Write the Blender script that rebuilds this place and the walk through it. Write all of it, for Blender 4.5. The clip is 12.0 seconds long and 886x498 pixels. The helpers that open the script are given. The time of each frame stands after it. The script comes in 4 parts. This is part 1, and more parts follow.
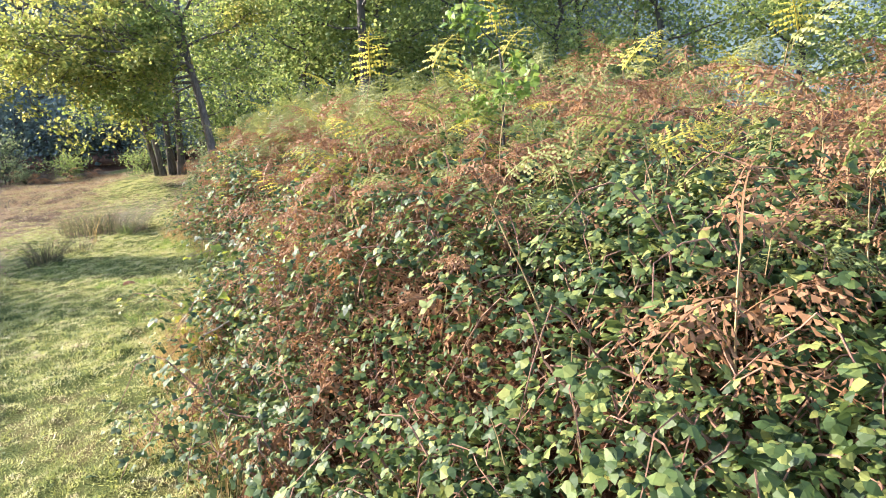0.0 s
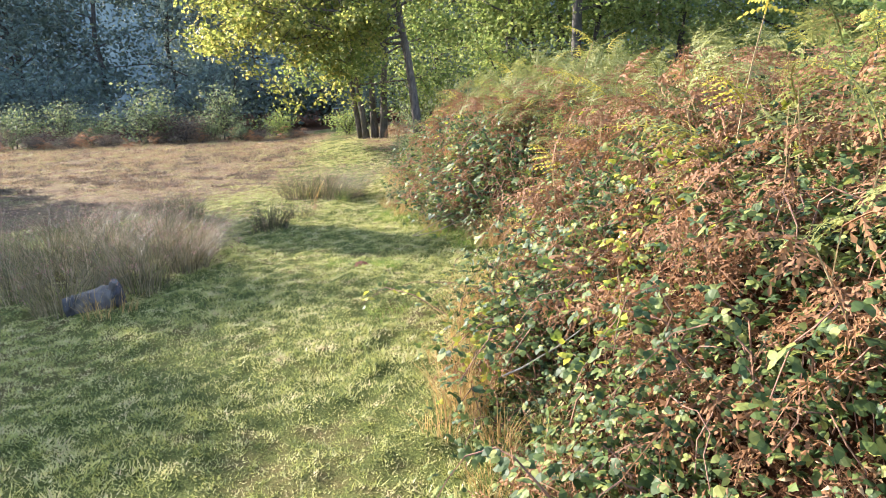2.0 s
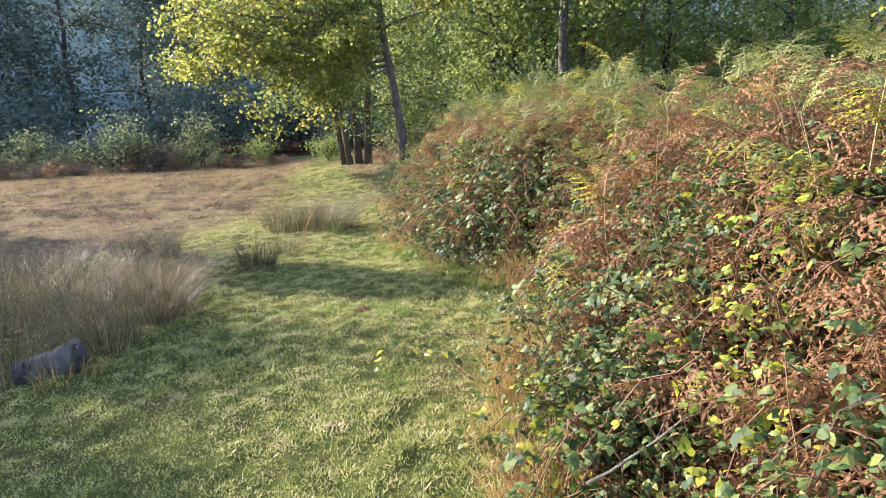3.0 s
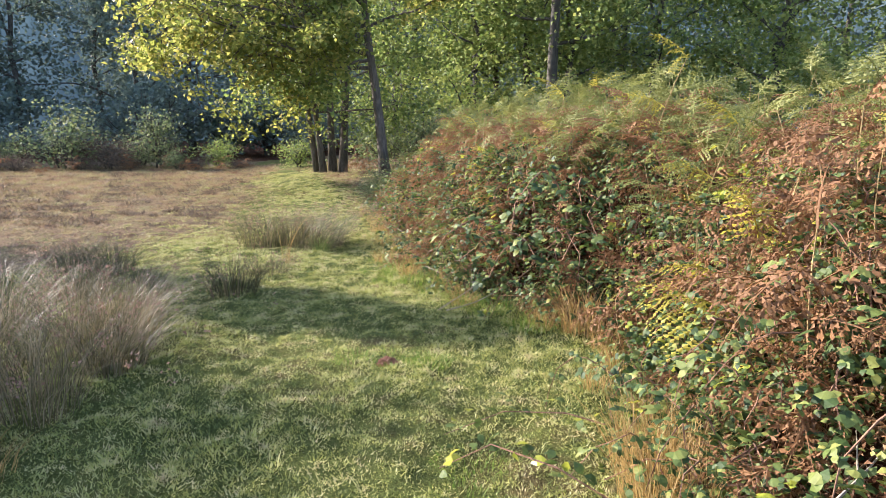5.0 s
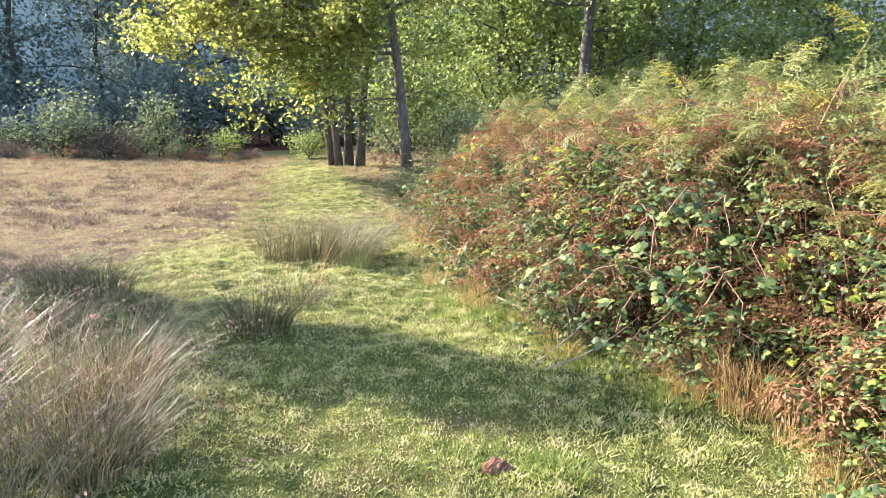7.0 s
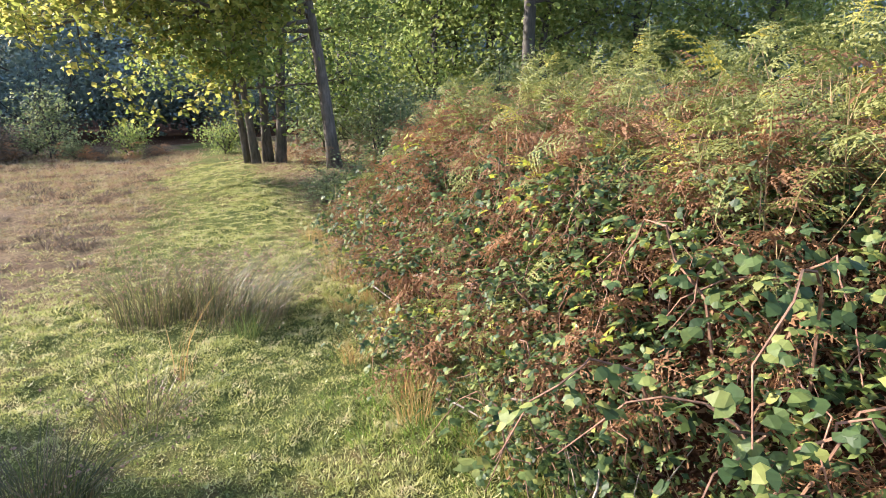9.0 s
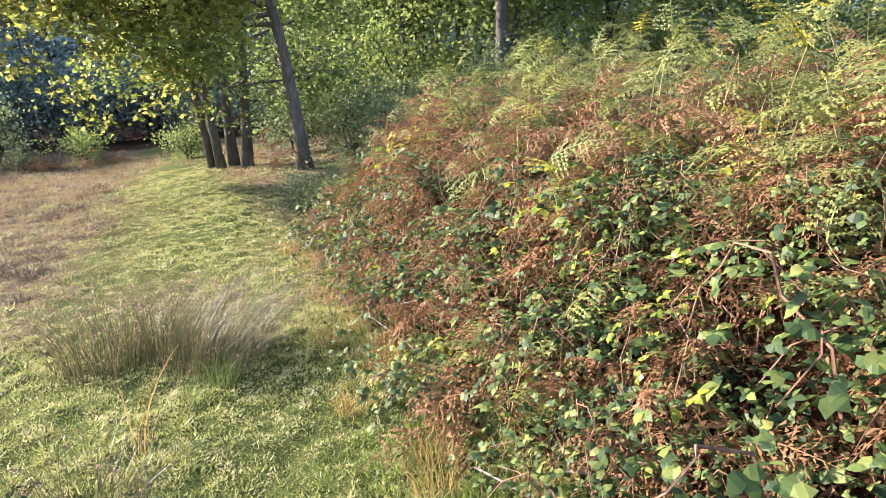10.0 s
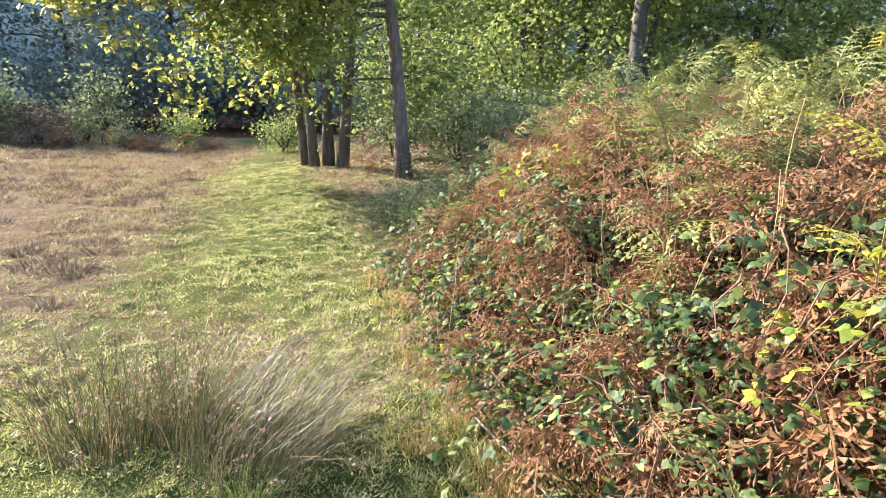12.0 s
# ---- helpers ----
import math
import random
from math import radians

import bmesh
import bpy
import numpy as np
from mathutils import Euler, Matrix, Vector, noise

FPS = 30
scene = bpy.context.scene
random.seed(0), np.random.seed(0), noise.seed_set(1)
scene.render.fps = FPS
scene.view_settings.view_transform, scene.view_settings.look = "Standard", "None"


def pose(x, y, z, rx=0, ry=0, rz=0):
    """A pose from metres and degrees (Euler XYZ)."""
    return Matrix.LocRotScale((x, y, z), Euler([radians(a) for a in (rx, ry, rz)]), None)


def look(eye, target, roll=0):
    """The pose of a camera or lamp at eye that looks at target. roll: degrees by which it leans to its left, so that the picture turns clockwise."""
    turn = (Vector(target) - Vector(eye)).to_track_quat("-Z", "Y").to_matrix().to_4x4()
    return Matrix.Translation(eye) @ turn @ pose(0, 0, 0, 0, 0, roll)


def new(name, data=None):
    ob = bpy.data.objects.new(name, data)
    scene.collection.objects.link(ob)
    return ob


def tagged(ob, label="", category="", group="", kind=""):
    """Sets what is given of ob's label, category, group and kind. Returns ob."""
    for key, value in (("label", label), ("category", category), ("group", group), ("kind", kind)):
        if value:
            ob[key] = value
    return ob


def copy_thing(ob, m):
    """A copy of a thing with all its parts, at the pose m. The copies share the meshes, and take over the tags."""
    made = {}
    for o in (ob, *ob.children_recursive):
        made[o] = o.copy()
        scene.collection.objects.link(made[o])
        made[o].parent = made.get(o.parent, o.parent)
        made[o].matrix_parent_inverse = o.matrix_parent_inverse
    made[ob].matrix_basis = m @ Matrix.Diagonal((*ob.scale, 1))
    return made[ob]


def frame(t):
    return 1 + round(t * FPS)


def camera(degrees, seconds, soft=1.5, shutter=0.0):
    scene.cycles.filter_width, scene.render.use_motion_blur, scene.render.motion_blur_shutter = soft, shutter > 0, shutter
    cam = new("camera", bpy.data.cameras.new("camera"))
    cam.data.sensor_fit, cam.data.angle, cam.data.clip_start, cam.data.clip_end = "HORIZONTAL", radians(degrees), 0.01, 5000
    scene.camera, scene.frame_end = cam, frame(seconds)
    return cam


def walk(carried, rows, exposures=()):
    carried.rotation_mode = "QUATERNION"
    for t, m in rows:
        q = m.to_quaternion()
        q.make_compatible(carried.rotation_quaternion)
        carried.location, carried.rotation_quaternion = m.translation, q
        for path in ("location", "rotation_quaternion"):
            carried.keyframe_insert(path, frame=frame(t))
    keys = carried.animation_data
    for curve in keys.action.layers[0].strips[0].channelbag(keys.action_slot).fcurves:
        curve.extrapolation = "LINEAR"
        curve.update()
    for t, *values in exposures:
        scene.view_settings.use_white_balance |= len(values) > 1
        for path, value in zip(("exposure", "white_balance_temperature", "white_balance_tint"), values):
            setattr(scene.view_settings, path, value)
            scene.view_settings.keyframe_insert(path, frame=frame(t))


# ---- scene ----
cam = camera(69.0, 12.0, soft=0.85)
PATH = [
    (0, (1.23, -0.924, 1.602), (1.815, 0.944, 1.191), -3.8),
    (0.5, (1.07, -0.508, 1.596), (1.418, 1.417, 1.182), -2.5),
    (1, (0.858, -0.176, 1.603), (1.22, 1.739, 1.154), -1.3),
    (1.5, (0.761, 0.218, 1.583), (1.025, 2.153, 1.153), -1.3),
    (2, (0.545, 0.589, 1.602), (0.624, 2.53, 1.126), -2.3),
    (2.5, (0.468, 0.975, 1.587), (0.59, 2.932, 1.191), -2.7),
    (3, (0.291, 1.342, 1.596), (0.441, 3.295, 1.188), -2.8),
    (3.2, (0.196, 1.479, 1.612), (0.36, 3.429, 1.195), -2.7),
    (4.8, (-0.204, 2.556, 1.514), (0.08, 4.502, 1.151), -0.3),
    (5, (-0.224, 2.695, 1.48), (0.065, 4.639, 1.11), 0.1),
    (5.5, (-0.315, 3.057, 1.486), (-0.044, 5.001, 1.101), 1.2),
    (6, (-0.469, 3.384, 1.492), (-0.174, 5.317, 1.072), 1.5),
    (6.5, (-0.474, 3.767, 1.493), (-0.181, 5.705, 1.095), 1.0),
    (7, (-0.626, 4.088, 1.506), (-0.339, 6.026, 1.109), 1.1),
    (7.2, (-0.686, 4.219, 1.518), (-0.399, 6.156, 1.114), 1.0),
    (8.8, (-0.236, 5.79, 1.679), (0.134, 7.705, 1.236), -0.8),
    (9, (-0.199, 5.926, 1.655), (0.253, 7.819, 1.195), -0.7),
    (9.5, (-0.112, 6.283, 1.657), (0.423, 8.15, 1.182), -1.7),
    (10, (-0.219, 6.642, 1.676), (0.314, 8.507, 1.19), -2.8),
    (10.5, (-0.22, 7.055, 1.605), (0.26, 8.962, 1.242), -0.9),
    (11, (-0.288, 7.419, 1.606), (0.005, 9.356, 1.204), -0.9),
    (11.5, (-0.319, 7.796, 1.629), (-0.023, 9.728, 1.209), 1.5),
    (12, (-0.173, 8.151, 1.6), (0.113, 10.079, 1.153), 2.4),
]
walk(cam, [(t, look(eye, target, roll)) for t, eye, target, roll in PATH], [(t, 2.3 + stops, 5780, 22) for t, stops in
      ((0, 0.15), (1.5, 0.12), (2.4, 0.05), (2.9, -0.2), (4.9, -0.28), (5.6, 0.1), (6.1, 0.05), (6.6, 0.3), (7.2, 0.25), (8.8, -0.2), (9.3, -0.1), (10.1, 0.05), (10.5, 0.25), (12, 0.15))])

# ---- light ----
SUN_EL, SUN_AZ = radians(27), math.atan2(-0.875, 0.485)
TO_SUN = Vector((math.sin(SUN_AZ) * math.cos(SUN_EL), math.cos(SUN_AZ) * math.cos(SUN_EL), math.sin(SUN_EL)))
world = bpy.data.worlds.new("sky")
scene.world = world
world.use_nodes = True
wn = world.node_tree.nodes
sky = wn.new("ShaderNodeTexSky")
sky.sky_type, sky.sun_disc = "NISHITA", False
sky.sun_elevation, sky.sun_rotation = SUN_EL, SUN_AZ % (2 * math.pi)
sky.air_density, sky.dust_density, sky.ozone_density = 1.0, 1.6, 1.0
wn["Background"].inputs["Strength"].default_value = 0.15
world.node_tree.links.new(sky.outputs[0], wn["Background"].inputs["Color"])
sun = new("sun", bpy.data.lights.new("sun", "SUN"))
sun.data.energy, sun.data.angle, sun.data.color = 4.5, radians(0.5), (1.0, 0.88, 0.70)
sun.matrix_world = look(TO_SUN * 60, (0, 0, 0))

rng = np.random.default_rng(7)


# ---- materials ----
def node_material(name):
    m = bpy.data.materials.new(name)
    m.use_nodes = True
    n, l = m.node_tree.nodes, m.node_tree.links
    return m, n, l, n["Principled BSDF"]


def ramp_node(n, stops):
    r = n.new("ShaderNodeValToRGB")
    e = r.color_ramp.elements
    while len(e) < len(stops):
        e.new(0.5)
    for k, (p, c) in enumerate(stops):
        e[k].position, e[k].color = p, (*c, 1)
    return r


def noise_node(n, l, scale, detail=4, rough=0.55, coords=None):
    t = n.new("ShaderNodeTexNoise")
    t.inputs["Scale"].default_value, t.inputs["Detail"].default_value, t.inputs["Roughness"].default_value = scale, detail, rough
    if coords is not None:
        l.new(coords, t.inputs["Vector"])
    return t


def leaf_material(name, stops, rough=0.5, through_light=0.45, spread=0.5, patch=1.4):
    """Foliage: a colour for each leaf, mottled by a fine noise, and light that shines through it."""
    m, n, l, b = node_material(name)
    geo, co = n.new("ShaderNodeNewGeometry"), n.new("ShaderNodeTexCoord")
    big, fine = noise_node(n, l, patch, 3, coords=co.outputs["Object"]), noise_node(n, l, 60, 3, coords=co.outputs["Object"])
    add = n.new("ShaderNodeMath")
    add.operation = "MULTIPLY_ADD"
    l.new(geo.outputs["Random Per Island"], add.inputs[0])
    add.inputs[1].default_value = 1 - spread * 0.5
    sub = n.new("ShaderNodeMath")
    sub.operation = "MULTIPLY_ADD"
    l.new(big.outputs["Fac"], sub.inputs[0])
    sub.inputs[1].default_value, sub.inputs[2].default_value = spread, -spread * 0.25
    l.new(sub.outputs[0], add.inputs[2])
    r = ramp_node(n, stops)
    l.new(add.outputs[0], r.inputs["Fac"])
    mix = n.new("ShaderNodeMixRGB")
    mix.blend_type = "MULTIPLY"
    mix.inputs["Fac"].default_value = 0.5
    fr = ramp_node(n, [(0.3, (0.55, 0.5, 0.45)), (0.7, (1, 1, 1))])
    l.new(fine.outputs["Fac"], fr.inputs["Fac"])
    l.new(r.outputs["Color"], mix.inputs[1])
    l.new(fr.outputs["Color"], mix.inputs[2])
    l.new(mix.outputs["Color"], b.inputs["Base Color"])
    b.inputs["Roughness"].default_value = rough
    b.inputs["Specular IOR Level"].default_value = 0.28
    tr, ms = n.new("ShaderNodeBsdfTranslucent"), n.new("ShaderNodeMixShader")
    l.new(mix.outputs["Color"], tr.inputs["Color"])
    ms.inputs["Fac"].default_value = through_light
    l.new(b.outputs[0], ms.inputs[1])
    l.new(tr.outputs[0], ms.inputs[2])
    l.new(ms.outputs[0], n["Material Output"].inputs["Surface"])
    return m


def bark_material(name, dark, light):
    m, n, l, b = node_material(name)
    co, mp = n.new("ShaderNodeTexCoord"), n.new("ShaderNodeMapping")
    mp.inputs["Scale"].default_value = (1, 1, 0.22)
    l.new(co.outputs["Object"], mp.inputs["Vector"])
    a, c = noise_node(n, l, 22, 6, 0.65, mp.outputs[0]), noise_node(n, l, 2.5, 3, coords=co.outputs["Object"])
    r, r2 = ramp_node(n, [(0.3, dark), (0.7, light)]), ramp_node(n, [(0.35, (0.55, 0.6, 0.45)), (0.65, (1, 1, 1))])
    l.new(a.outputs["Fac"], r.inputs["Fac"])
    l.new(c.outputs["Fac"], r2.inputs["Fac"])
    mix = n.new("ShaderNodeMixRGB")
    mix.blend_type, mix.inputs["Fac"].default_value = "MULTIPLY", 0.8
    l.new(r.outputs["Color"], mix.inputs[1])
    l.new(r2.outputs["Color"], mix.inputs[2])
    l.new(mix.outputs["Color"], b.inputs["Base Color"])
    b.inputs["Roughness"].default_value = 0.9
    bump = n.new("ShaderNodeBump")
    bump.inputs["Strength"].default_value, bump.inputs["Distance"].default_value = 0.7, 0.02
    l.new(a.outputs["Fac"], bump.inputs["Height"])
    l.new(bump.outputs[0], b.inputs["Normal"])
    return m


def soil_material(name, patches, fine_dark):
    """Ground: patches of colour, broken by finer litter, with relief."""
    m, n, l, b = node_material(name)
    co = n.new("ShaderNodeTexCoord")
    a, c, d = (noise_node(n, l, s, 6, 0.62, co.outputs["Object"]) for s in (0.55, 7.0, 80.0))
    mixn = n.new("ShaderNodeMath")
    mixn.operation = "MULTIPLY_ADD"
    l.new(c.outputs["Fac"], mixn.inputs[0])
    mixn.inputs[1].default_value = 0.45
    half = n.new("ShaderNodeMath")
    half.operation = "MULTIPLY_ADD"
    l.new(a.outputs["Fac"], half.inputs[0])
    half.inputs[1].default_value, half.inputs[2].default_value = 1.0, -0.22
    l.new(half.outputs[0], mixn.inputs[2])
    r, r2 = ramp_node(n, patches), ramp_node(n, [(0.32, fine_dark), (0.62, (1, 1, 1))])
    l.new(mixn.outputs[0], r.inputs["Fac"])
    l.new(d.outputs["Fac"], r2.inputs["Fac"])
    mix = n.new("ShaderNodeMixRGB")
    mix.blend_type, mix.inputs["Fac"].default_value = "MULTIPLY", 0.85
    l.new(r.outputs["Color"], mix.inputs[1])
    l.new(r2.outputs["Color"], mix.inputs[2])
    l.new(mix.outputs["Color"], b.inputs["Base Color"])
    b.inputs["Roughness"].default_value, b.inputs["Specular IOR Level"].default_value = 1.0, 0.08
    bump = n.new("ShaderNodeBump")
    bump.inputs["Strength"].default_value, bump.inputs["Distance"].default_value = 1.0, 0.04
    l.new(d.outputs["Fac"], bump.inputs["Height"])
    l.new(bump.outputs[0], b.inputs["Normal"])
    return m


GRASS = leaf_material("grass_blades", [(0.0, (0.045, 0.07, 0.02)), (0.2, (0.13, 0.165, 0.04)), (0.45, (0.33, 0.35, 0.09)), (0.65, (0.47, 0.46, 0.18)), (0.85, (0.50, 0.42, 0.22)), (1.0, (0.36, 0.25, 0.13))], 0.45, 0.4, 1.5, 7.0)
TUFT = leaf_material("lush_grass", [(0.0, (0.07, 0.13, 0.02)), (0.6, (0.18, 0.27, 0.04)), (1.0, (0.32, 0.37, 0.08))], 0.5, 0.45)
STRAW = leaf_material("straw_grass", [(0.0, (0.20, 0.14, 0.05)), (0.5, (0.42, 0.28, 0.09)), (1.0, (0.55, 0.42, 0.19))], 0.5, 0.4)
RUSH = leaf_material("rush_blades", [(0.0, (0.035, 0.04, 0.016)), (0.35, (0.13, 0.115, 0.05)), (0.7, (0.27, 0.22, 0.115)), (1.0, (0.46, 0.39, 0.24))], 0.5, 0.32)
RUSH_GREEN = leaf_material("green_rush_blades", [(0.0, (0.06, 0.10, 0.025)), (0.6, (0.15, 0.20, 0.05)), (1.0, (0.30, 0.28, 0.10))], 0.4, 0.35)
RUSH_MIX = leaf_material("straw_and_green_rush_blades", [(0.0, (0.03, 0.045, 0.014)), (0.4, (0.085, 0.095, 0.036)), (0.7, (0.17, 0.13, 0.065)), (1.0, (0.32, 0.26, 0.16))], 0.45, 0.35)
HEATHER = leaf_material("dull_heather", [(0.0, (0.05, 0.04, 0.03)), (0.5, (0.13, 0.10, 0.065)), (1.0, (0.22, 0.17, 0.11))], 0.75, 0.25)
CONIFER = leaf_material("conifer_needles", [(0.0, (0.03, 0.06, 0.03)), (1.0, (0.08, 0.13, 0.06))], 0.6, 0.1)
RUSH_HEAD = leaf_material("rush_seed_heads", [(0.0, (0.16, 0.09, 0.06)), (1.0, (0.36, 0.24, 0.17))], 0.7, 0.35)
BRAMBLE = leaf_material("bramble_leaves", [(0.0, (0.018, 0.036, 0.011)), (0.35, (0.05, 0.088, 0.022)), (0.65, (0.115, 0.16, 0.036)), (0.86, (0.24, 0.26, 0.06)), (1.0, (0.38, 0.33, 0.07))], 0.55, 0.36)
BRAMBLE_YELLOW = leaf_material("yellowing_bramble_leaves", [(0.0, (0.10, 0.18, 0.03)), (0.5, (0.32, 0.36, 0.04)), (1.0, (0.55, 0.45, 0.05))], 0.35, 0.45)
BRACKEN_DEAD = leaf_material("dead_bracken", [(0.0, (0.045, 0.022, 0.013)), (0.3, (0.15, 0.072, 0.031)), (0.6, (0.27, 0.145, 0.06)), (0.82, (0.38, 0.25, 0.115)), (1.0, (0.52, 0.41, 0.24))], 0.65, 0.38)
BRACKEN_GREEN = leaf_material("green_bracken", [(0.0, (0.06, 0.095, 0.022)), (0.4, (0.15, 0.185, 0.042)), (0.7, (0.28, 0.275, 0.075)), (1.0, (0.42, 0.26, 0.11))], 0.55, 0.42)
BRACKEN_YELLOW = leaf_material("yellow_bracken", [(0.0, (0.24, 0.27, 0.035)), (0.6, (0.46, 0.40, 0.06)), (1.0, (0.48, 0.30, 0.08))], 0.5, 0.5)
CANE = bark_material("cane", (0.10, 0.05, 0.03), (0.30, 0.16, 0.09))
STALK = bark_material("fern_stalk", (0.20, 0.12, 0.05), (0.42, 0.30, 0.13))
DEADWOOD = bark_material("bleached_twig", (0.22, 0.17, 0.12), (0.45, 0.39, 0.31))
BARK = bark_material("bark", (0.045, 0.035, 0.026), (0.17, 0.135, 0.10))
BARK_DARK = bark_material("dark_bark", (0.03, 0.026, 0.02), (0.10, 0.085, 0.065))
OAK_LEAF = leaf_material("autumn_oak_leaves", [(0.0, (0.10, 0.14, 0.03)), (0.4, (0.25, 0.29, 0.055)), (0.75, (0.42, 0.41, 0.09)), (1.0, (0.58, 0.47, 0.14))], 0.5, 0.58)
# Blue-grey tones: distance haze and cool shade are painted into these leaves.
HAZED_WOOD_LEAF = leaf_material("hazed_woodland_leaves", [(0.0, (0.08, 0.12, 0.10)), (0.6, (0.14, 0.185, 0.135)), (1.0, (0.19, 0.235, 0.15))], 0.8, 0.32)
LIGHT_LEAF = leaf_material("pale_woodland_leaves", [(0.0, (0.09, 0.14, 0.035)), (0.5, (0.21, 0.28, 0.065)), (1.0, (0.37, 0.39, 0.11))], 0.6, 0.5)
SHRUB_LEAF = leaf_material("shrub_leaves", [(0.0, (0.07, 0.11, 0.05)), (0.5, (0.16, 0.205, 0.085)), (1.0, (0.30, 0.32, 0.14))], 0.65, 0.45)
HEATH = leaf_material("heath_sprigs", [(0.0, (0.045, 0.028, 0.02)), (0.25, (0.17, 0.10, 0.058)), (0.5, (0.37, 0.27, 0.15)), (0.68, (0.26, 0.26, 0.085)), (1.0, (0.55, 0.47, 0.30))], 0.7, 0.32, 1.4, 2.0)


def track_material():
    """Turf on the track, that gives way in patches to brown heath on both sides further on."""
    m = soil_material("turf_and_heath", [(0.25, (0.05, 0.075, 0.018)), (0.5, (0.13, 0.15, 0.038)), (0.66, (0.16, 0.13, 0.05)), (0.82, (0.09, 0.065, 0.035))], (0.25, 0.26, 0.16))
    n, l = m.node_tree.nodes, m.node_tree.links
    b = n["Principled BSDF"]
    turf = b.inputs["Base Color"].links[0].from_socket
    co, xyz = n.new("ShaderNodeTexCoord"), n.new("ShaderNodeSeparateXYZ")
    l.new(co.outputs["Object"], xyz.inputs[0])

    def calc(op, a, c):
        k = n.new("ShaderNodeMath")
        k.operation = op
        for q, v in enumerate((a, c)):
            if isinstance(v, (int, float)):
                k.inputs[q].default_value = v
            else:
                l.new(v, k.inputs[q])
        return k.outputs[0]

    lane = calc("MULTIPLY_ADD", xyz.outputs["Y"], -0.10)
    lane.node.inputs[2].default_value = 0.45
    away = calc("SUBTRACT", calc("ABSOLUTE", calc("SUBTRACT", xyz.outputs["X"], lane), 0.0), 0.75)
    far = calc("MINIMUM", calc("MULTIPLY", calc("SUBTRACT", xyz.outputs["Y"], 10.5), 0.8), 1.0)
    n1, n2 = noise_node(n, l, 0.9, 5, 0.6, co.outputs["Object"]), noise_node(n, l, 6.0, 4, 0.6, co.outputs["Object"])
    edge = calc("ADD", calc("MULTIPLY", n1.outputs["Fac"], 2.6), calc("MULTIPLY", n2.outputs["Fac"], 1.6))
    mask = calc("SUBTRACT", calc("ADD", calc("MULTIPLY", away, 0.9), calc("MULTIPLY", far, 1.2)), calc("SUBTRACT", edge, 1.0))
    soft = ramp_node(n, [(0.35, (0, 0, 0)), (0.75, (1, 1, 1))])
    l.new(mask, soft.inputs["Fac"])
    heath = ramp_node(n, [(0.3, (0.11, 0.13, 0.042)), (0.44, (0.20, 0.155, 0.08)), (0.56, (0.15, 0.105, 0.06)), (0.7, (0.085, 0.058, 0.04))])
    n3 = noise_node(n, l, 2.2, 6, 0.7, co.outputs["Object"])
    l.new(n3.outputs["Fac"], heath.inputs["Fac"])
    n4 = noise_node(n, l, 30, 4, 0.6, co.outputs["Object"])
    speck = ramp_node(n, [(0.35, (0.35, 0.33, 0.3)), (0.62, (1.1, 1.1, 1.1))])
    l.new(n4.outputs["Fac"], speck.inputs["Fac"])
    mul = n.new("ShaderNodeMixRGB")
    mul.blend_type, mul.inputs["Fac"].default_value = "MULTIPLY", 0.8
    l.new(heath.outputs["Color"], mul.inputs[1])
    l.new(speck.outputs["Color"], mul.inputs[2])
    mix = n.new("ShaderNodeMixRGB")
    l.new(soft.outputs["Color"], mix.inputs["Fac"])
    l.new(turf, mix.inputs[1])
    l.new(mul.outputs["Color"], mix.inputs[2])
    l.new(mix.outputs["Color"], b.inputs["Base Color"])
    return m


TURF = track_material()
LITTER = soil_material("leaf_litter", [(0.3, (0.05, 0.024, 0.011)), (0.6, (0.10, 0.046, 0.02)), (0.85, (0.16, 0.08, 0.036))], (0.3, 0.28, 0.25))


# ---- mesh helpers ----
def mesh_object(name, verts, faces, material, parent=None, label="", smooth=False):
    me = bpy.data.meshes.new(name)
    me.from_pydata(np.asarray(verts, float).tolist() if isinstance(verts, np.ndarray) else verts, [], faces if isinstance(faces, list) else faces.tolist())
    for m in material if isinstance(material, (list, tuple)) else [material]:
        me.materials.append(m)
    if smooth:
        me.polygons.foreach_set("use_smooth", [True] * len(me.polygons))
    me.update()
    ob = new(name, me)
    ob.parent = parent
    return tagged(ob, label)


def thing(name, at, label, category, group="", kind=""):
    ob = new(name)
    ob.location = at
    return tagged(ob, label, category, group, kind)


def scattered(template, faces, places, axes, sizes):
    """Copies of a small shape: template k x 3, places n x 3, axes n x 3 x 3 (columns), sizes n."""
    t = np.asarray(template, float)
    v = np.einsum("nij,kj->nki", axes, t) * np.asarray(sizes)[:, None, None] + places[:, None, :]
    f = np.asarray(faces)
    return v.reshape(-1, 3), (f[None] + (np.arange(len(places)) * len(t))[:, None, None]).reshape(-1, f.shape[1])


def leaf_axes(r, normals):
    """Axes with the third column along each normal, and a random turn about it."""
    n = normals / np.linalg.norm(normals, axis=1, keepdims=True)
    a = r.normal(size=n.shape)
    y = np.cross(n, a)
    y /= np.linalg.norm(y, axis=1, keepdims=True)
    x = np.cross(y, n)
    return np.stack([x, y, n], -1)


OVATE = [(0, 0, 0), (-0.30, 0.25, 0.07), (0.30, 0.25, 0.07), (-0.34, 0.58, 0.06), (0.34, 0.58, 0.06), (0, 1, -0.10)]
OVATE_F = [(0, 2, 1), (1, 2, 4), (1, 4, 3), (3, 4, 5)]
LOZENGE = [(0, 0, 0), (-0.36, 0.5, 0.08), (0.36, 0.5, 0.08), (0, 1, -0.05)]
LOZENGE_F = [(0, 2, 1), (1, 2, 3)]


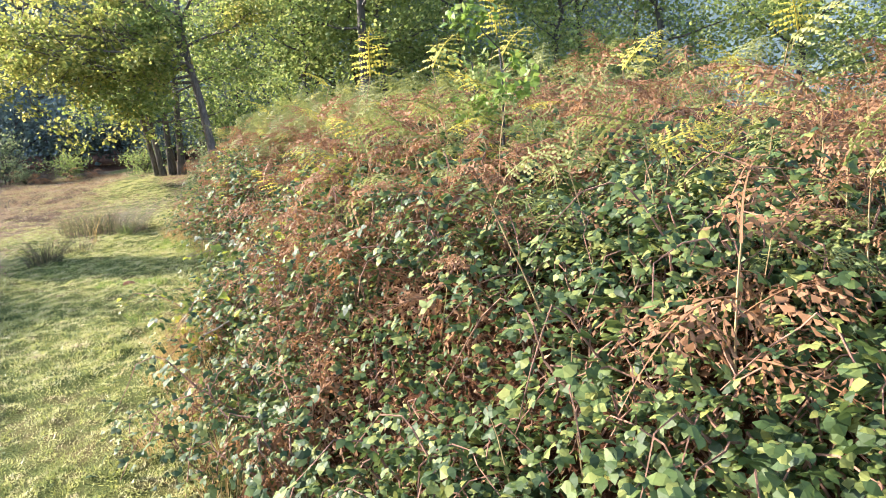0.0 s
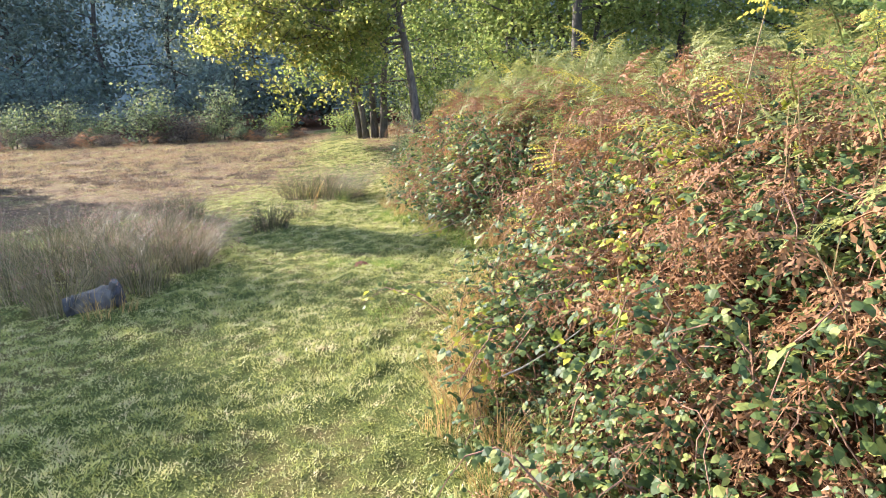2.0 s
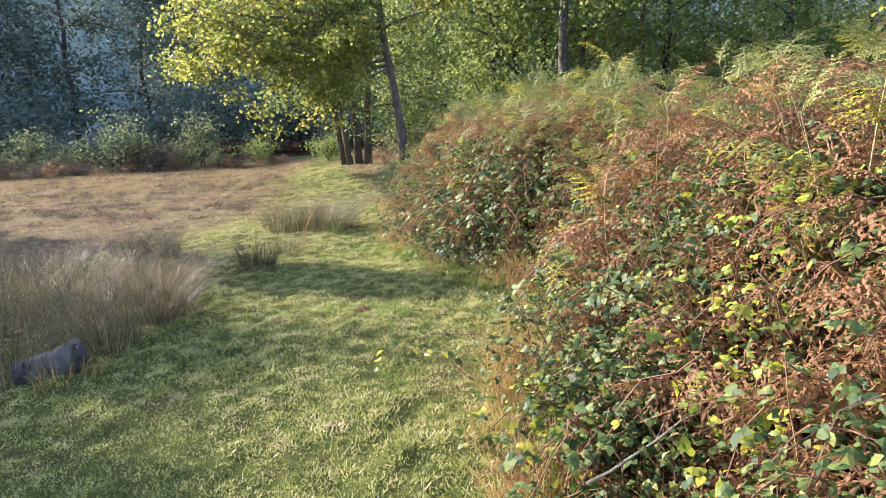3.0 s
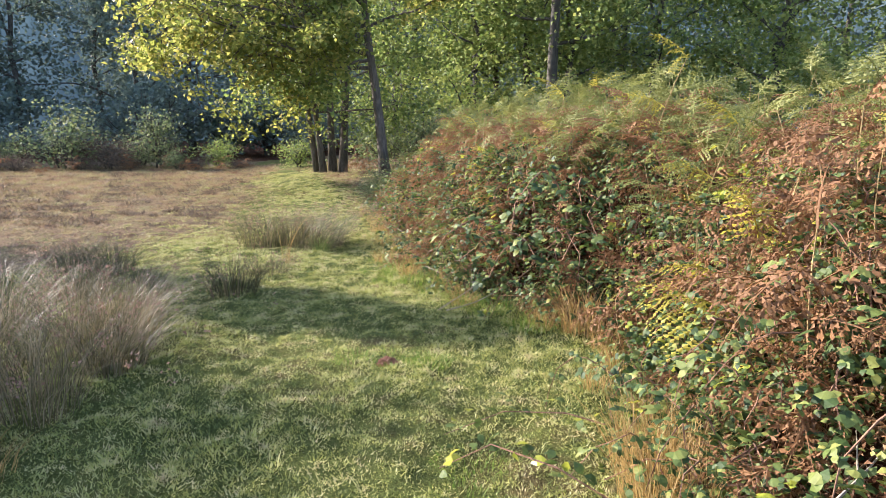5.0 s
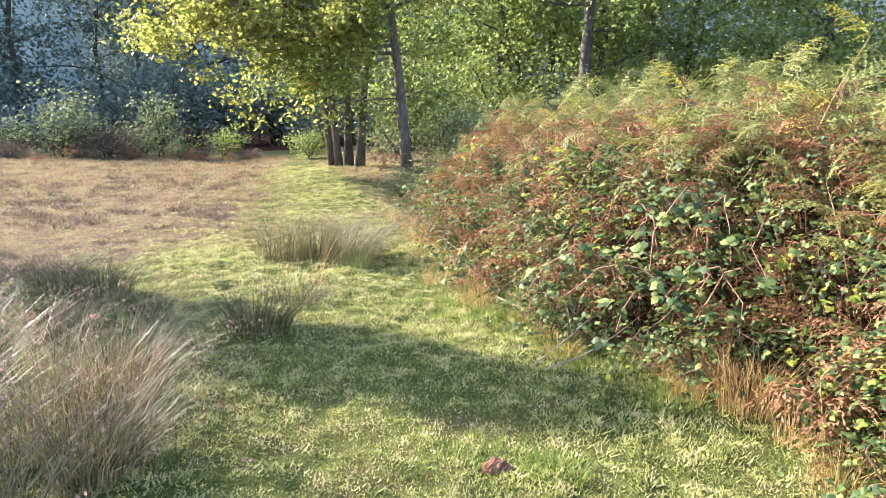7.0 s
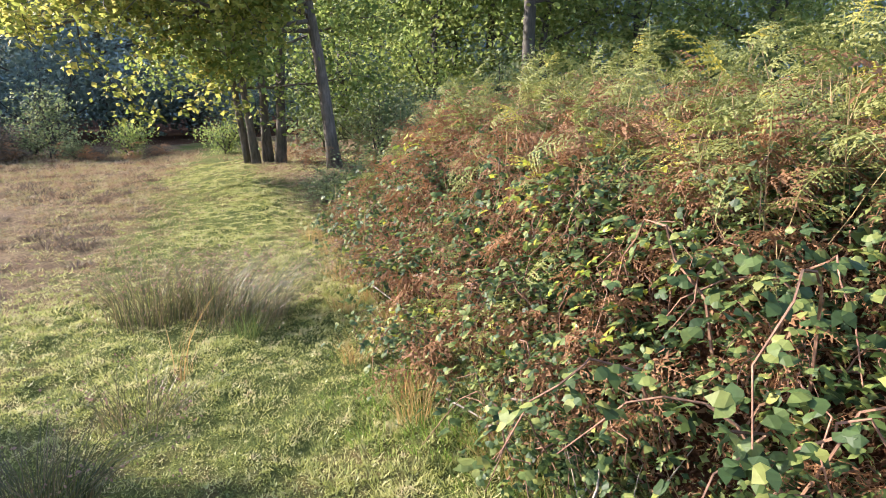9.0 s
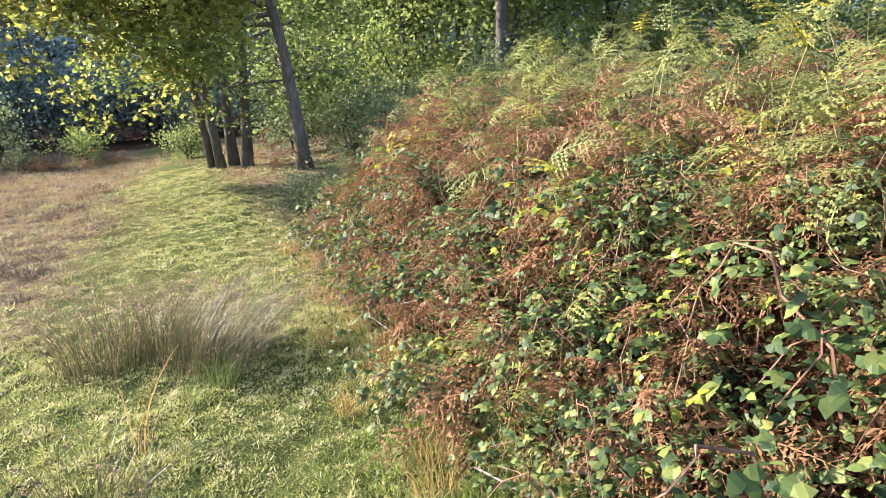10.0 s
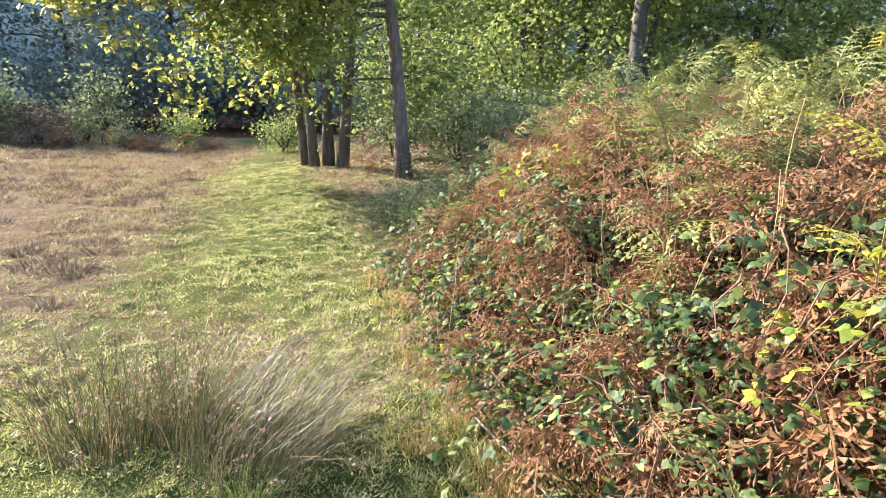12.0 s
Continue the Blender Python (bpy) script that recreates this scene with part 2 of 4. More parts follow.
def tube(path, radii, sides=6):
    """A tapering tube along a path."""
    p = np.asarray(path, float)
    v, f = [], []
    for k in range(len(p)):
        d = p[min(k + 1, len(p) - 1)] - p[max(k - 1, 0)]
        d /= np.linalg.norm(d) + 1e-9
        u = np.cross(d, (0.31, 0.9, 0.17))
        u /= np.linalg.norm(u) + 1e-9
        w = np.cross(d, u)
        for s in range(sides):
            a = 2 * math.pi * s / sides
            v.append(p[k] + radii[k] * (math.cos(a) * u + math.sin(a) * w))
    for k in range(len(p) - 1):
        for s in range(sides):
            q = (s + 1) % sides
            f.append((k * sides + s, k * sides + q, (k + 1) * sides + q, (k + 1) * sides + s))
    f.append(tuple(range(sides))[::-1])
    f.append(tuple((len(p) - 1) * sides + s for s in range(sides)))
    return [tuple(x) for x in v], f


def limb_path(r, start, way, length, steps=7, wander=0.12, rise=0.15):
    p, d = [np.array(start, float)], np.array(way, float)
    d /= np.linalg.norm(d)
    for _ in range(steps):
        d = d + r.normal(0, wander, 3) + np.array([0, 0, rise * 0.1])
        d /= np.linalg.norm(d)
        p.append(p[-1] + d * length / steps)
    return p


def joined(pieces):
    v, f = [], []
    for a, b in pieces:
        o = len(v)
        v += [tuple(x) for x in a]
        f += [tuple(int(i) + o for i in q) for q in b]
    return v, f


# ---- the lie of the land ----
EDGE_Y = [-6, -3, -1, 0, 1, 2, 3, 4, 5, 5.5, 6.2, 6.9, 7.5, 8.1, 9, 10, 11, 12, 13, 14.4, 15.2, 16, 17.5, 19.5, 22, 30, 60]
EDGE_X = [3.6, 3.0, 2.35, 1.9, 1.45, 1.02, 0.82, 0.86, 1.08, 1.3, 1.5, 1.5, 1.25, 0.85, 0.5, 0.42, 0.38, 0.32, 0.25, 0.3, 0.8, 1.3, 1.9, 2.6, 4, 8, 20]


def ease(a, b, x):
    t = np.clip((x - a) / (b - a), 0, 1)
    return t * t * (3 - 2 * t)


def bank_in(x, y):
    """How far inside the overgrown bank a place lies."""
    return (x - np.interp(y, EDGE_Y, EDGE_X)) * 0.93


def bank_top(x, y):
    """The height of the overgrown bank's ground."""
    d = bank_in(x, y)
    full = (1.0 * ease(0.0, 1.15, d) + 0.30 * ease(0.9, 2.6, d)) * (1 - 0.65 * ease(14.5, 18, y))
    return full * (1 - 0.8 * ease(9, 16, x)) * (1 - 0.15 * (1 - ease(2, 5, y)))


def lie(x, y):
    """The ground's height."""
    x, y = np.asarray(x, float), np.asarray(y, float)
    bumps = 0.020 * np.sin(2.9 * x + 1.3 * y) * np.sin(2.3 * y - 0.7 * x) + 0.012 * np.sin(7.1 * x - 2 * y + 1) * np.sin(6.3 * y + x)
    for k in range(14):
        a, w = 2.39 * k, 8.0 + 1.9 * k
        bumps = bumps + 0.0036 * np.sin(w * (math.cos(a) * x + math.sin(a) * y) + 1.7 * k + np.sin(1.3 * x - 0.9 * y + k))
    rise = 0.25 * ease(15, 20, y) * ease(-4.5, 0.0, x)
    near = np.exp(-((x / 40) ** 2 + ((y - 8) / 40) ** 2))
    return bumps * near + rise + bank_top(x, y) * np.where(np.abs(x) < 60, 1, 0)


def axis_steps(lo, hi, step, far):
    mid = list(np.arange(lo, hi, step))
    grow, out = step * 1.3, []
    p = hi
    while p < far:
        out.append(p)
        p += grow
        grow *= 1.22
    low, grow, p = [], step * 1.3, lo - step
    while p > -far:
        low.append(p)
        p -= grow
        grow *= 1.22
    return np.array([-far] + low[::-1] + mid + out + [far])


def build_ground():
    xs, ys = axis_steps(-3.4, 5.2, 0.065, 900), axis_steps(-2, 17, 0.075, 900)
    gx, gy = np.meshgrid(xs, ys)
    v = np.stack([gx, gy, lie(gx, gy)], -1).reshape(-1, 3)
    nx, ny = len(xs), len(ys)
    i = (np.arange(ny - 1)[:, None] * nx + np.arange(nx - 1)[None]).ravel()
    ob = mesh_object("ground", v, np.stack([i, i + 1, i + nx + 1, i + nx], 1), [TURF, LITTER], smooth=True)
    c = (v[i] + v[i + nx + 1]) / 2
    slot = np.where((bank_in(c[:, 0], c[:, 1]) > 0.25) | (c[:, 1] > 33), 1, 0)
    ob.data.polygons.foreach_set("material_index", slot.astype(np.int32))
    tagged(ob, "short dewy turf track beside brown heath and a bank", "ground", kind="structure")


build_ground()


# ---- blades: turf, tufts, rushes ----
def blades(r, roots, heights, widths, lean, bend, steps=3):
    """Grass blades as narrow tapering strips. lean: n x 2, the way the tip falls."""
    n = len(roots)
    side = np.stack([-lean[:, 1], lean[:, 0]], -1) + r.normal(0, 0.5, (n, 2)) + 1e-4
    side /= np.linalg.norm(side, axis=1, keepdims=True)
    v = np.zeros((n, 2 * steps + 1, 3))
    for k in range(steps + 1):
        s = k / steps
        c = roots.copy()
        c[:, :2] += lean * (s ** 1.7)[..., None] if isinstance(s, np.ndarray) else lean * s ** 1.7
        c[:, 2] += heights * (s - bend * s * s)
        if k == steps:
            v[:, 2 * steps] = c
        else:
            w = (widths * (1 - 0.75 * s))[:, None] * side * 0.5
            v[:, 2 * k], v[:, 2 * k + 1] = c, c
            v[:, 2 * k, :2] -= w
            v[:, 2 * k + 1, :2] += w
    f = []
    for k in range(steps - 1):
        f += [(2 * k, 2 * k + 1, 2 * k + 3), (2 * k, 2 * k + 3, 2 * k + 2)]
    f.append((2 * steps - 2, 2 * steps - 1, 2 * steps))
    m = 2 * steps + 1
    return v.reshape(-1, 3), (np.array(f)[None] + (np.arange(n) * m)[:, None, None]).reshape(-1, 3)


def cushions(r, cx, cy, radius, height, count, width, spread=0.9):
    """Little cushions of blades that fan out from their middles. Gives verts, faces."""
    k = np.repeat(np.arange(len(cx)), count)
    n = len(k)
    a, q = r.random(n) * 2 * math.pi, np.sqrt(r.random(n))
    out = np.stack([np.cos(a), np.sin(a)], -1)
    x, y = cx[k] + out[:, 0] * q * radius[k], cy[k] + out[:, 1] * q * radius[k]
    h = height[k] * (1.05 - 0.6 * q * q) * (0.6 + 0.5 * r.random(n))
    lean = out * (h * spread * (0.15 + q))[:, None] + r.normal(0, 0.35, (n, 2)) * h[:, None]
    return blades(r, np.stack([x, y, lie(x, y) - 0.003], -1), h, width[k] * (0.7 + 0.6 * r.random(n)), lean, 0.15, 1)


def lane_at(y):
    """The middle of the green track."""
    return 0.45 - 0.10 * y + 0.2 * np.sin(0.5 * y)


def turf_cover():
    n = 56000
    y = 0.4 + 22 * rng.random(n)
    x = -3.6 + 5.6 * rng.random(n)
    patch = np.sin(2.6 * x + 1.7 * y + np.sin(1.3 * y)) + np.sin(2.9 * y - 2.2 * x + 2)
    lane = np.abs(x - lane_at(y))
    keep = (bank_in(x, y) < 0.35) & (patch + rng.normal(0, 0.8, n) > -2.4)
    keep &= rng.random(n) < (1 - 0.5 * ease(9, 15, y)) * (1 - 0.75 * ease(10.5, 13, y) * ease(0.6, 1.3, lane)) * (1 - 0.6 * ease(-2.0, -3.0, x))
    x, y, patch = x[keep], y[keep], patch[keep]
    n = len(x)
    far = ease(8, 17, y)
    size = 0.4 + 0.9 * rng.random(n) ** 2
    rim = 1 + 0.9 * ease(-0.5, 0.2, bank_in(x, y))
    v, f = cushions(rng, x, y, 0.055 * size * (1 + 0.7 * far), 0.046 * size * rim * (0.8 + 0.25 * np.clip(patch, -1, 2)), 13, 0.0095 + 0.009 * far)
    n = 105000
    y, x = 1.2 + 11 * rng.random(n), -2.9 + 4.4 * rng.random(n)
    keep = bank_in(x, y) < 0.3
    x, y = x[keep], y[keep]
    n = len(x)
    h = 0.012 + 0.014 * rng.random(n)
    v2, f2 = blades(rng, np.stack([x, y, lie(x, y) - 0.002], -1), h, 0.007 + 0.005 * rng.random(n), rng.normal(0, 0.7, (n, 2)) * h[:, None], 0.15, 1)
    v, f = np.concatenate([v, v2]), np.concatenate([f, f2 + len(v)])
    tagged(mesh_object("grass", v, f, GRASS), "short dewy green turf in small cushions with yellowed blades", "grass", kind="stuff")


def heath_cover():
    n = 30000
    y = 9.5 + 19 * rng.random(n) ** 1.25
    x = -15 + 16.5 * rng.random(n)
    patch = np.sin(1.9 * x + 0.8 * y) + np.sin(1.3 * y - 1.7 * x + 1) + rng.normal(0, 0.7, n)
    off = np.abs(x - lane_at(y)) + rng.normal(0, 0.25, n)
    keep = (off > 0.75) & (bank_in(x, y) < 0.25) & (patch > -1.4) & (rng.random(n) < ease(9, 13.5, y)) & ~((x > 0) & (y > 15.5))
    x, y, patch = x[keep], y[keep], patch[keep]
    n = len(x)
    size = 0.5 + 0.9 * rng.random(n) ** 2 + 0.25 * np.clip(patch, 0, 2)
    far = ease(12, 24, y)
    v, f = cushions(rng, x, y, 0.07 * size * (1 + far), 0.055 * size * (1 + 0.9 * far), 9, 0.010 + 0.014 * far, 1.1)
    k = rng.choice(n, 900, replace=False)
    k = k[(y[k] > 13) & (x[k] < lane_at(y[k]) - 1.1)]
    v2, f2 = cushions(rng, x[k], y[k], 0.10 + 0.16 * rng.random(len(k)), 0.06 + 0.09 * rng.random(len(k)), 60, 0.016 + 0 * x[k], 0.8)
    tagged(mesh_object("heather", v2, f2, HEATHER), "dark brown cushions of heather on the heath", "heather", kind="stuff")
    tagged(mesh_object("heath", v, f, HEATH), "low brown heather and faded heath grass", "heath", kind="stuff")


turf_cover()
heath_cover()


def tuft(name, x, y, radius, height, count, material, label, category, fall=(0, 0), spread=0.8, width=0.005, heads=0, group="", bend=0.35, steps=4):
    """A clump of long blades out of one crown."""
    ob = thing(name, (x, y, float(lie(x, y)) - 0.01), label, category, group)
    r = np.random.default_rng(int(abs(x * 1000) + abs(y * 77)) + 3)
    a, q = r.random(count) * 2 * math.pi, np.sqrt(r.random(count)) * radius
    out = np.stack([np.cos(a), np.sin(a)], -1)
    h = height * (0.5 + 0.5 * r.random(count))
    lean = out * (h * spread * (0.2 + 0.8 * r.random(count)) * (0.4 + q / radius))[:, None] + np.array(fall)[None] * (h * (0.4 + 0.9 * r.random(count)))[:, None]
    lean = lean + r.normal(0, 1, (count, 2)) * (h * 0.2)[:, None]
    roots = np.concatenate([out * q[:, None], np.zeros((count, 1))], 1)
    v, f = blades(r, roots, h, width * (0.7 + 0.6 * r.random(count)), lean, bend, steps)
    tagged(mesh_object("blade_clump", v, f, material, ob), kind="stuff")
    if heads:
        k = r.choice(count, heads, replace=False)
        tip = roots[k] + np.concatenate([lean[k] * 0.93, (h[k] * (0.965 - bend * 0.93))[:, None]], 1)
        tip = np.repeat(tip, 7, 0) + r.normal(0, 0.018, (heads * 7, 3))
        tv, tf = scattered(LOZENGE, LOZENGE_F, tip, leaf_axes(r, r.normal(size=(heads * 7, 3))), 0.010 + 0.012 * r.random(heads * 7))
        tagged(mesh_object("seed_head_spray", tv, tf, RUSH_HEAD, ob, "reddish-brown rush seed heads"), kind="stuff")
    return ob


def place_rushes():
    dry = [(-1.95, 6.2, 0.28, 0.72), (-2.45, 6.7, 0.32, 0.78), (-3.1, 7.0, 0.35, 0.8), (-2.05, 7.1, 0.3, 0.75), (-2.8, 7.7, 0.32, 0.75), (-1.95, 7.8, 0.26, 0.62),
           (-3.5, 8.3, 0.34, 0.72), (-2.3, 5.7, 0.26, 0.6), (-3.0, 6.1, 0.3, 0.66), (-2.6, 8.6, 0.24, 0.55), (-3.9, 7.4, 0.35, 0.8), (-1.78, 7.35, 0.2, 0.6), (-1.68, 6.75, 0.18, 0.55)]
    for x, y, q, h in dry:
        tuft("rush_tussock", x, y, q, h * 1.12, 330, RUSH, "dry straw-coloured rush tussock leaning over the grass", "rush tussock", (0.12 + 0.2 * math.sin(7 * x), -0.05 + 0.2 * math.sin(5 * y)), 0.8, 0.0052, 45, "dry rushes beside the track", 0.3)
    for x, y, q, h, n in [(-1.25, 8.5, 0.2, 0.66, 300), (-2.6, 9.5, 0.22, 0.66, 280), (-3.1, 9.8, 0.22, 0.6, 260), (-1.05, 9.35, 0.2, 0.4, 160), (-2.1, 9.0, 0.16, 0.3, 160)]:
        tuft("rush_tussock", x, y, q, h, n, RUSH_MIX, "small green and tan rush tussock on the turf", "rush tussock", (0.1, -0.05), 0.8, 0.005, 25, "small rushes beside the track")
    tuft("rush_tussock", -1.32, 11.1, 0.30, 0.8, 340, RUSH_MIX, "upright green rush tussock with brown seed heads", "rush tussock", (0.02, 0), 0.42, 0.0055, 60)
    tuft("rush_tussock", -0.95, 11.15, 0.22, 0.8, 260, RUSH_MIX, "tall rush tussock with brown seed heads", "rush tussock", (0.15, 0), 0.5, 0.005, 60)
    tuft("rush_tussock", -0.6, 10.85, 0.34, 1.05, 620, RUSH_MIX, "arching straw-coloured rush tussock bent over by wind", "rush tussock", (0.62, 0.2), 0.45, 0.0038, 130, bend=0.42)
    tuft("rush_tussock", -0.55, 10.42, 0.09, 0.42, 80, RUSH_GREEN, "low green rush tussock at the edge of the track", "rush tussock", (0.05, -0.1), 0.7, 0.005, 10)


place_rushes()


# ---- the bank: brambles, bracken ----
def bramble_bush(r, leaves, radius, height, material, label):
    """Arching canes and their leaves, in threes."""
    ob = thing("bramble_bush", (0, 0, -50), label, "bramble", "brambles on the bank")
    canes, spots = [], []
    for _ in range(9):
        a, reach, top = r.random() * 6.28, radius * (0.6 + 0.7 * r.random()), height * (0.6 + 0.5 * r.random())
        c0 = r.normal(0, radius * 0.25, 2)
        path = []
        for s in np.linspace(0, 1, 8):
            wob = r.normal(0, 0.02, 3)
            path.append((c0[0] + math.cos(a) * reach * s + wob[0], c0[1] + math.sin(a) * reach * s + wob[1], top * 4 * s * (1 - s) * 0.9 + top * 0.15 * s + wob[2] * 0.5))
        canes.append(tube(path, np.linspace(0.005, 0.002, 8), 4))
        spots += path[1:]
    v, f = joined(canes)
    tagged(mesh_object("cane_tangle", v, f, CANE, ob, "thorny reddish-brown canes"), kind="stuff")
    spots = np.array(spots)
    k = leaves // 3
    at = spots[r.integers(0, len(spots), k)] + r.normal(0, 1, (k, 3)) * (radius * 0.24, radius * 0.24, height * 0.2)
    at[:, 2] = np.abs(at[:, 2])
    nrm = np.stack([r.normal(0, 0.55, k), r.normal(0, 0.55, k), np.ones(k)], -1) + at * (0.9, 0.9, 0)
    ax = leaf_axes(r, nrm)
    size = 0.024 + 0.024 * r.random(k) ** 1.5
    vs, fs = [], []
    for turn in (-1.15, 0, 1.15):
        c, s = math.cos(turn), math.sin(turn)
        rot = np.array([[c, -s, 0], [s, c, 0], [0, 0, 1.0]])
        tilt = ax @ rot + r.normal(0, 0.12, ax.shape)
        a, b = scattered(OVATE, OVATE_F, at, tilt, size * (1.15 if turn == 0 else 0.95))
        vs.append(a)
        fs.append(b)
    v, f = joined(zip(vs, fs))
    tagged(mesh_object("leaves", v, f, material, ob), kind="stuff")
    return ob


def frond_shape(length, pairs, droop, curl, r, comb=6):
    """A bracken frond along +x: a rachis with toothed leaflets to both sides, drooping at the tip."""
    v, f = [], []

    def spine(s):
        return np.array([length * s * (1 - 0.18 * s * droop), 0.0, length * (0.35 * s - droop * s * s)])

    stations = [0.0] + [0.06 + 0.92 * k / pairs for k in range(pairs)] + [1.0]
    for k, s in enumerate(stations):
        p, w = spine(s), 0.004 * (1 - 0.75 * s)
        v += [tuple(p + (0, -w, 0)), tuple(p + (0, w, 0)), tuple(p + (0, 0, -1.4 * w))]
        if k:
            a, b = 3 * k - 3, 3 * k
            f += [(a, a + 1, b + 1, b), (a + 1, a + 2, b + 2, b + 1), (a + 2, a, b, b + 2)]
    for k in range(pairs):
        s = 0.06 + 0.92 * k / pairs
        p, q = spine(s), spine(min(s + 0.03, 1.0))
        fwd = (q - p) / (np.linalg.norm(q - p) + 1e-9)
        reach = length * 0.36 * (1 - s) ** 0.85 * (0.6 + 0.4 * min(1, s * 6)) + 0.012
        for sd in (-1, 1):
            way = np.array([0.35, sd, -0.12 - 0.5 * curl * r.random()]) + r.normal(0, 0.12 + 0.3 * curl, 3)
            way /= np.linalg.norm(way)
            o = len(v)
            mid = [p + way * reach * u + np.array([0, 0, -0.25 * reach * u * u * (0.4 + curl * 1.6)]) + r.normal(0, 0.002 + 0.006 * curl, 3) for u in np.linspace(0, 1, comb + 1)]
            root = 3 * (k + 1) + (0 if sd < 0 else 1)
            v += [tuple(m) for m in mid[1:]]
            knots = [root] + [o + u for u in range(comb)]
            for u in range(comb):
                w = reach * 0.115 * (1 - 0.7 * u / comb)
                lift = np.array([0, 0, -w * (0.25 + curl * r.random())])
                for e in (-1, 1):
                    tip = (mid[u] + mid[u + 1]) / 2 + fwd * w * e + way * w * 0.35 + lift
                    v.append(tuple(tip))
                    f.append((knots[u], knots[u + 1], len(v) - 1) if e > 0 else (knots[u + 1], knots[u], len(v) - 1))
    return v, f


def frond_mesh(name, material, shape):
    me = bpy.data.meshes.new(name)
    me.from_pydata(shape[0], [], shape[1])
    me.materials.append(material)
    return me


def fern_plant(r, name, label, stem_h, fronds, mats, droop, curl, stem_mat, group, size=0.5):
    """A bracken plant: one stalk with side fronds in pairs and a tip frond."""
    ob = thing(name, (0, 0, -50), label, "bracken", group)
    bow = r.normal(0, 0.10, 2) * stem_h
    path = [(bow[0] * s * s, bow[1] * s * s, stem_h * s) for s in np.linspace(0, 1, 6)]
    tv, tf = tube(path, np.linspace(0.0045, 0.0022, 6), 4)
    mesh_object("stem", tv, tf, stem_mat, ob)
    turn = r.random() * 360
    for k in range(fronds):
        s = 1.0 if k == fronds - 1 else 0.35 + 0.6 * k / fronds
        ln = size * (0.75 + 0.4 * r.random()) * (1.15 - 0.35 * s)
        part_ob = new("frond", frond_mesh("frond", mats[k % len(mats)], frond_shape(ln, 12, droop * (0.7 + 0.6 * r.random()), curl, r)))
        part_ob.parent = ob
        yaw = turn + (k % 2) * 180 + k * 27 + r.normal(0, 12)
        part_ob.matrix_basis = pose(bow[0] * s * s, bow[1] * s * s, stem_h * s, r.normal(0, 14), -12 - (45 if k == fronds - 1 else 0) * r.random(), yaw)
    return ob


def scatter_things(kinds, spots, r, size=(0.8, 1.25), tilt=8, lift=0.0):
    """Copies of the given plants at the given places, each at its own turn and size."""
    for x, y in spots:
        src = kinds[r.integers(0, len(kinds))]
        s = size[0] + (size[1] - size[0]) * r.random()
        m = pose(x, y, float(lie(x, y)) - 0.02 + lift, r.normal(0, tilt), r.normal(0, tilt), r.random() * 360) @ Matrix.Scale(s, 4)
        copy_thing(src, m)


def drop_originals(kinds):
    for ob in kinds:
        for o in (*ob.children_recursive, ob):
            bpy.data.objects.remove(o)


def bank_spots(r, n, d_lo, d_hi, y_lo, y_hi, keep=None, near=1.0):
    """Places on the bank, by how far in they lie."""
    out, k, u0, v0 = [], 0, r.random(), r.random()
    while len(out) < n:
        k += 1
        y = y_lo + (y_hi - y_lo) * ((u0 + k * 0.7548776662) % 1) ** near
        d = d_lo + (d_hi - d_lo) * ((v0 + k * 0.5698402910) % 1)
        y, d = y + r.normal(0, 0.06), d + r.normal(0, 0.05)
        if keep is None or keep(d, y, r):
            out.append((float(np.interp(y, EDGE_Y, EDGE_X)) + d / 0.93, y))
    return out


def patchy(x, y, k=1.0):
    return math.sin(1.7 * k * x + 1.1 * y) + math.sin(1.3 * k * y - 2.1 * x + 2)


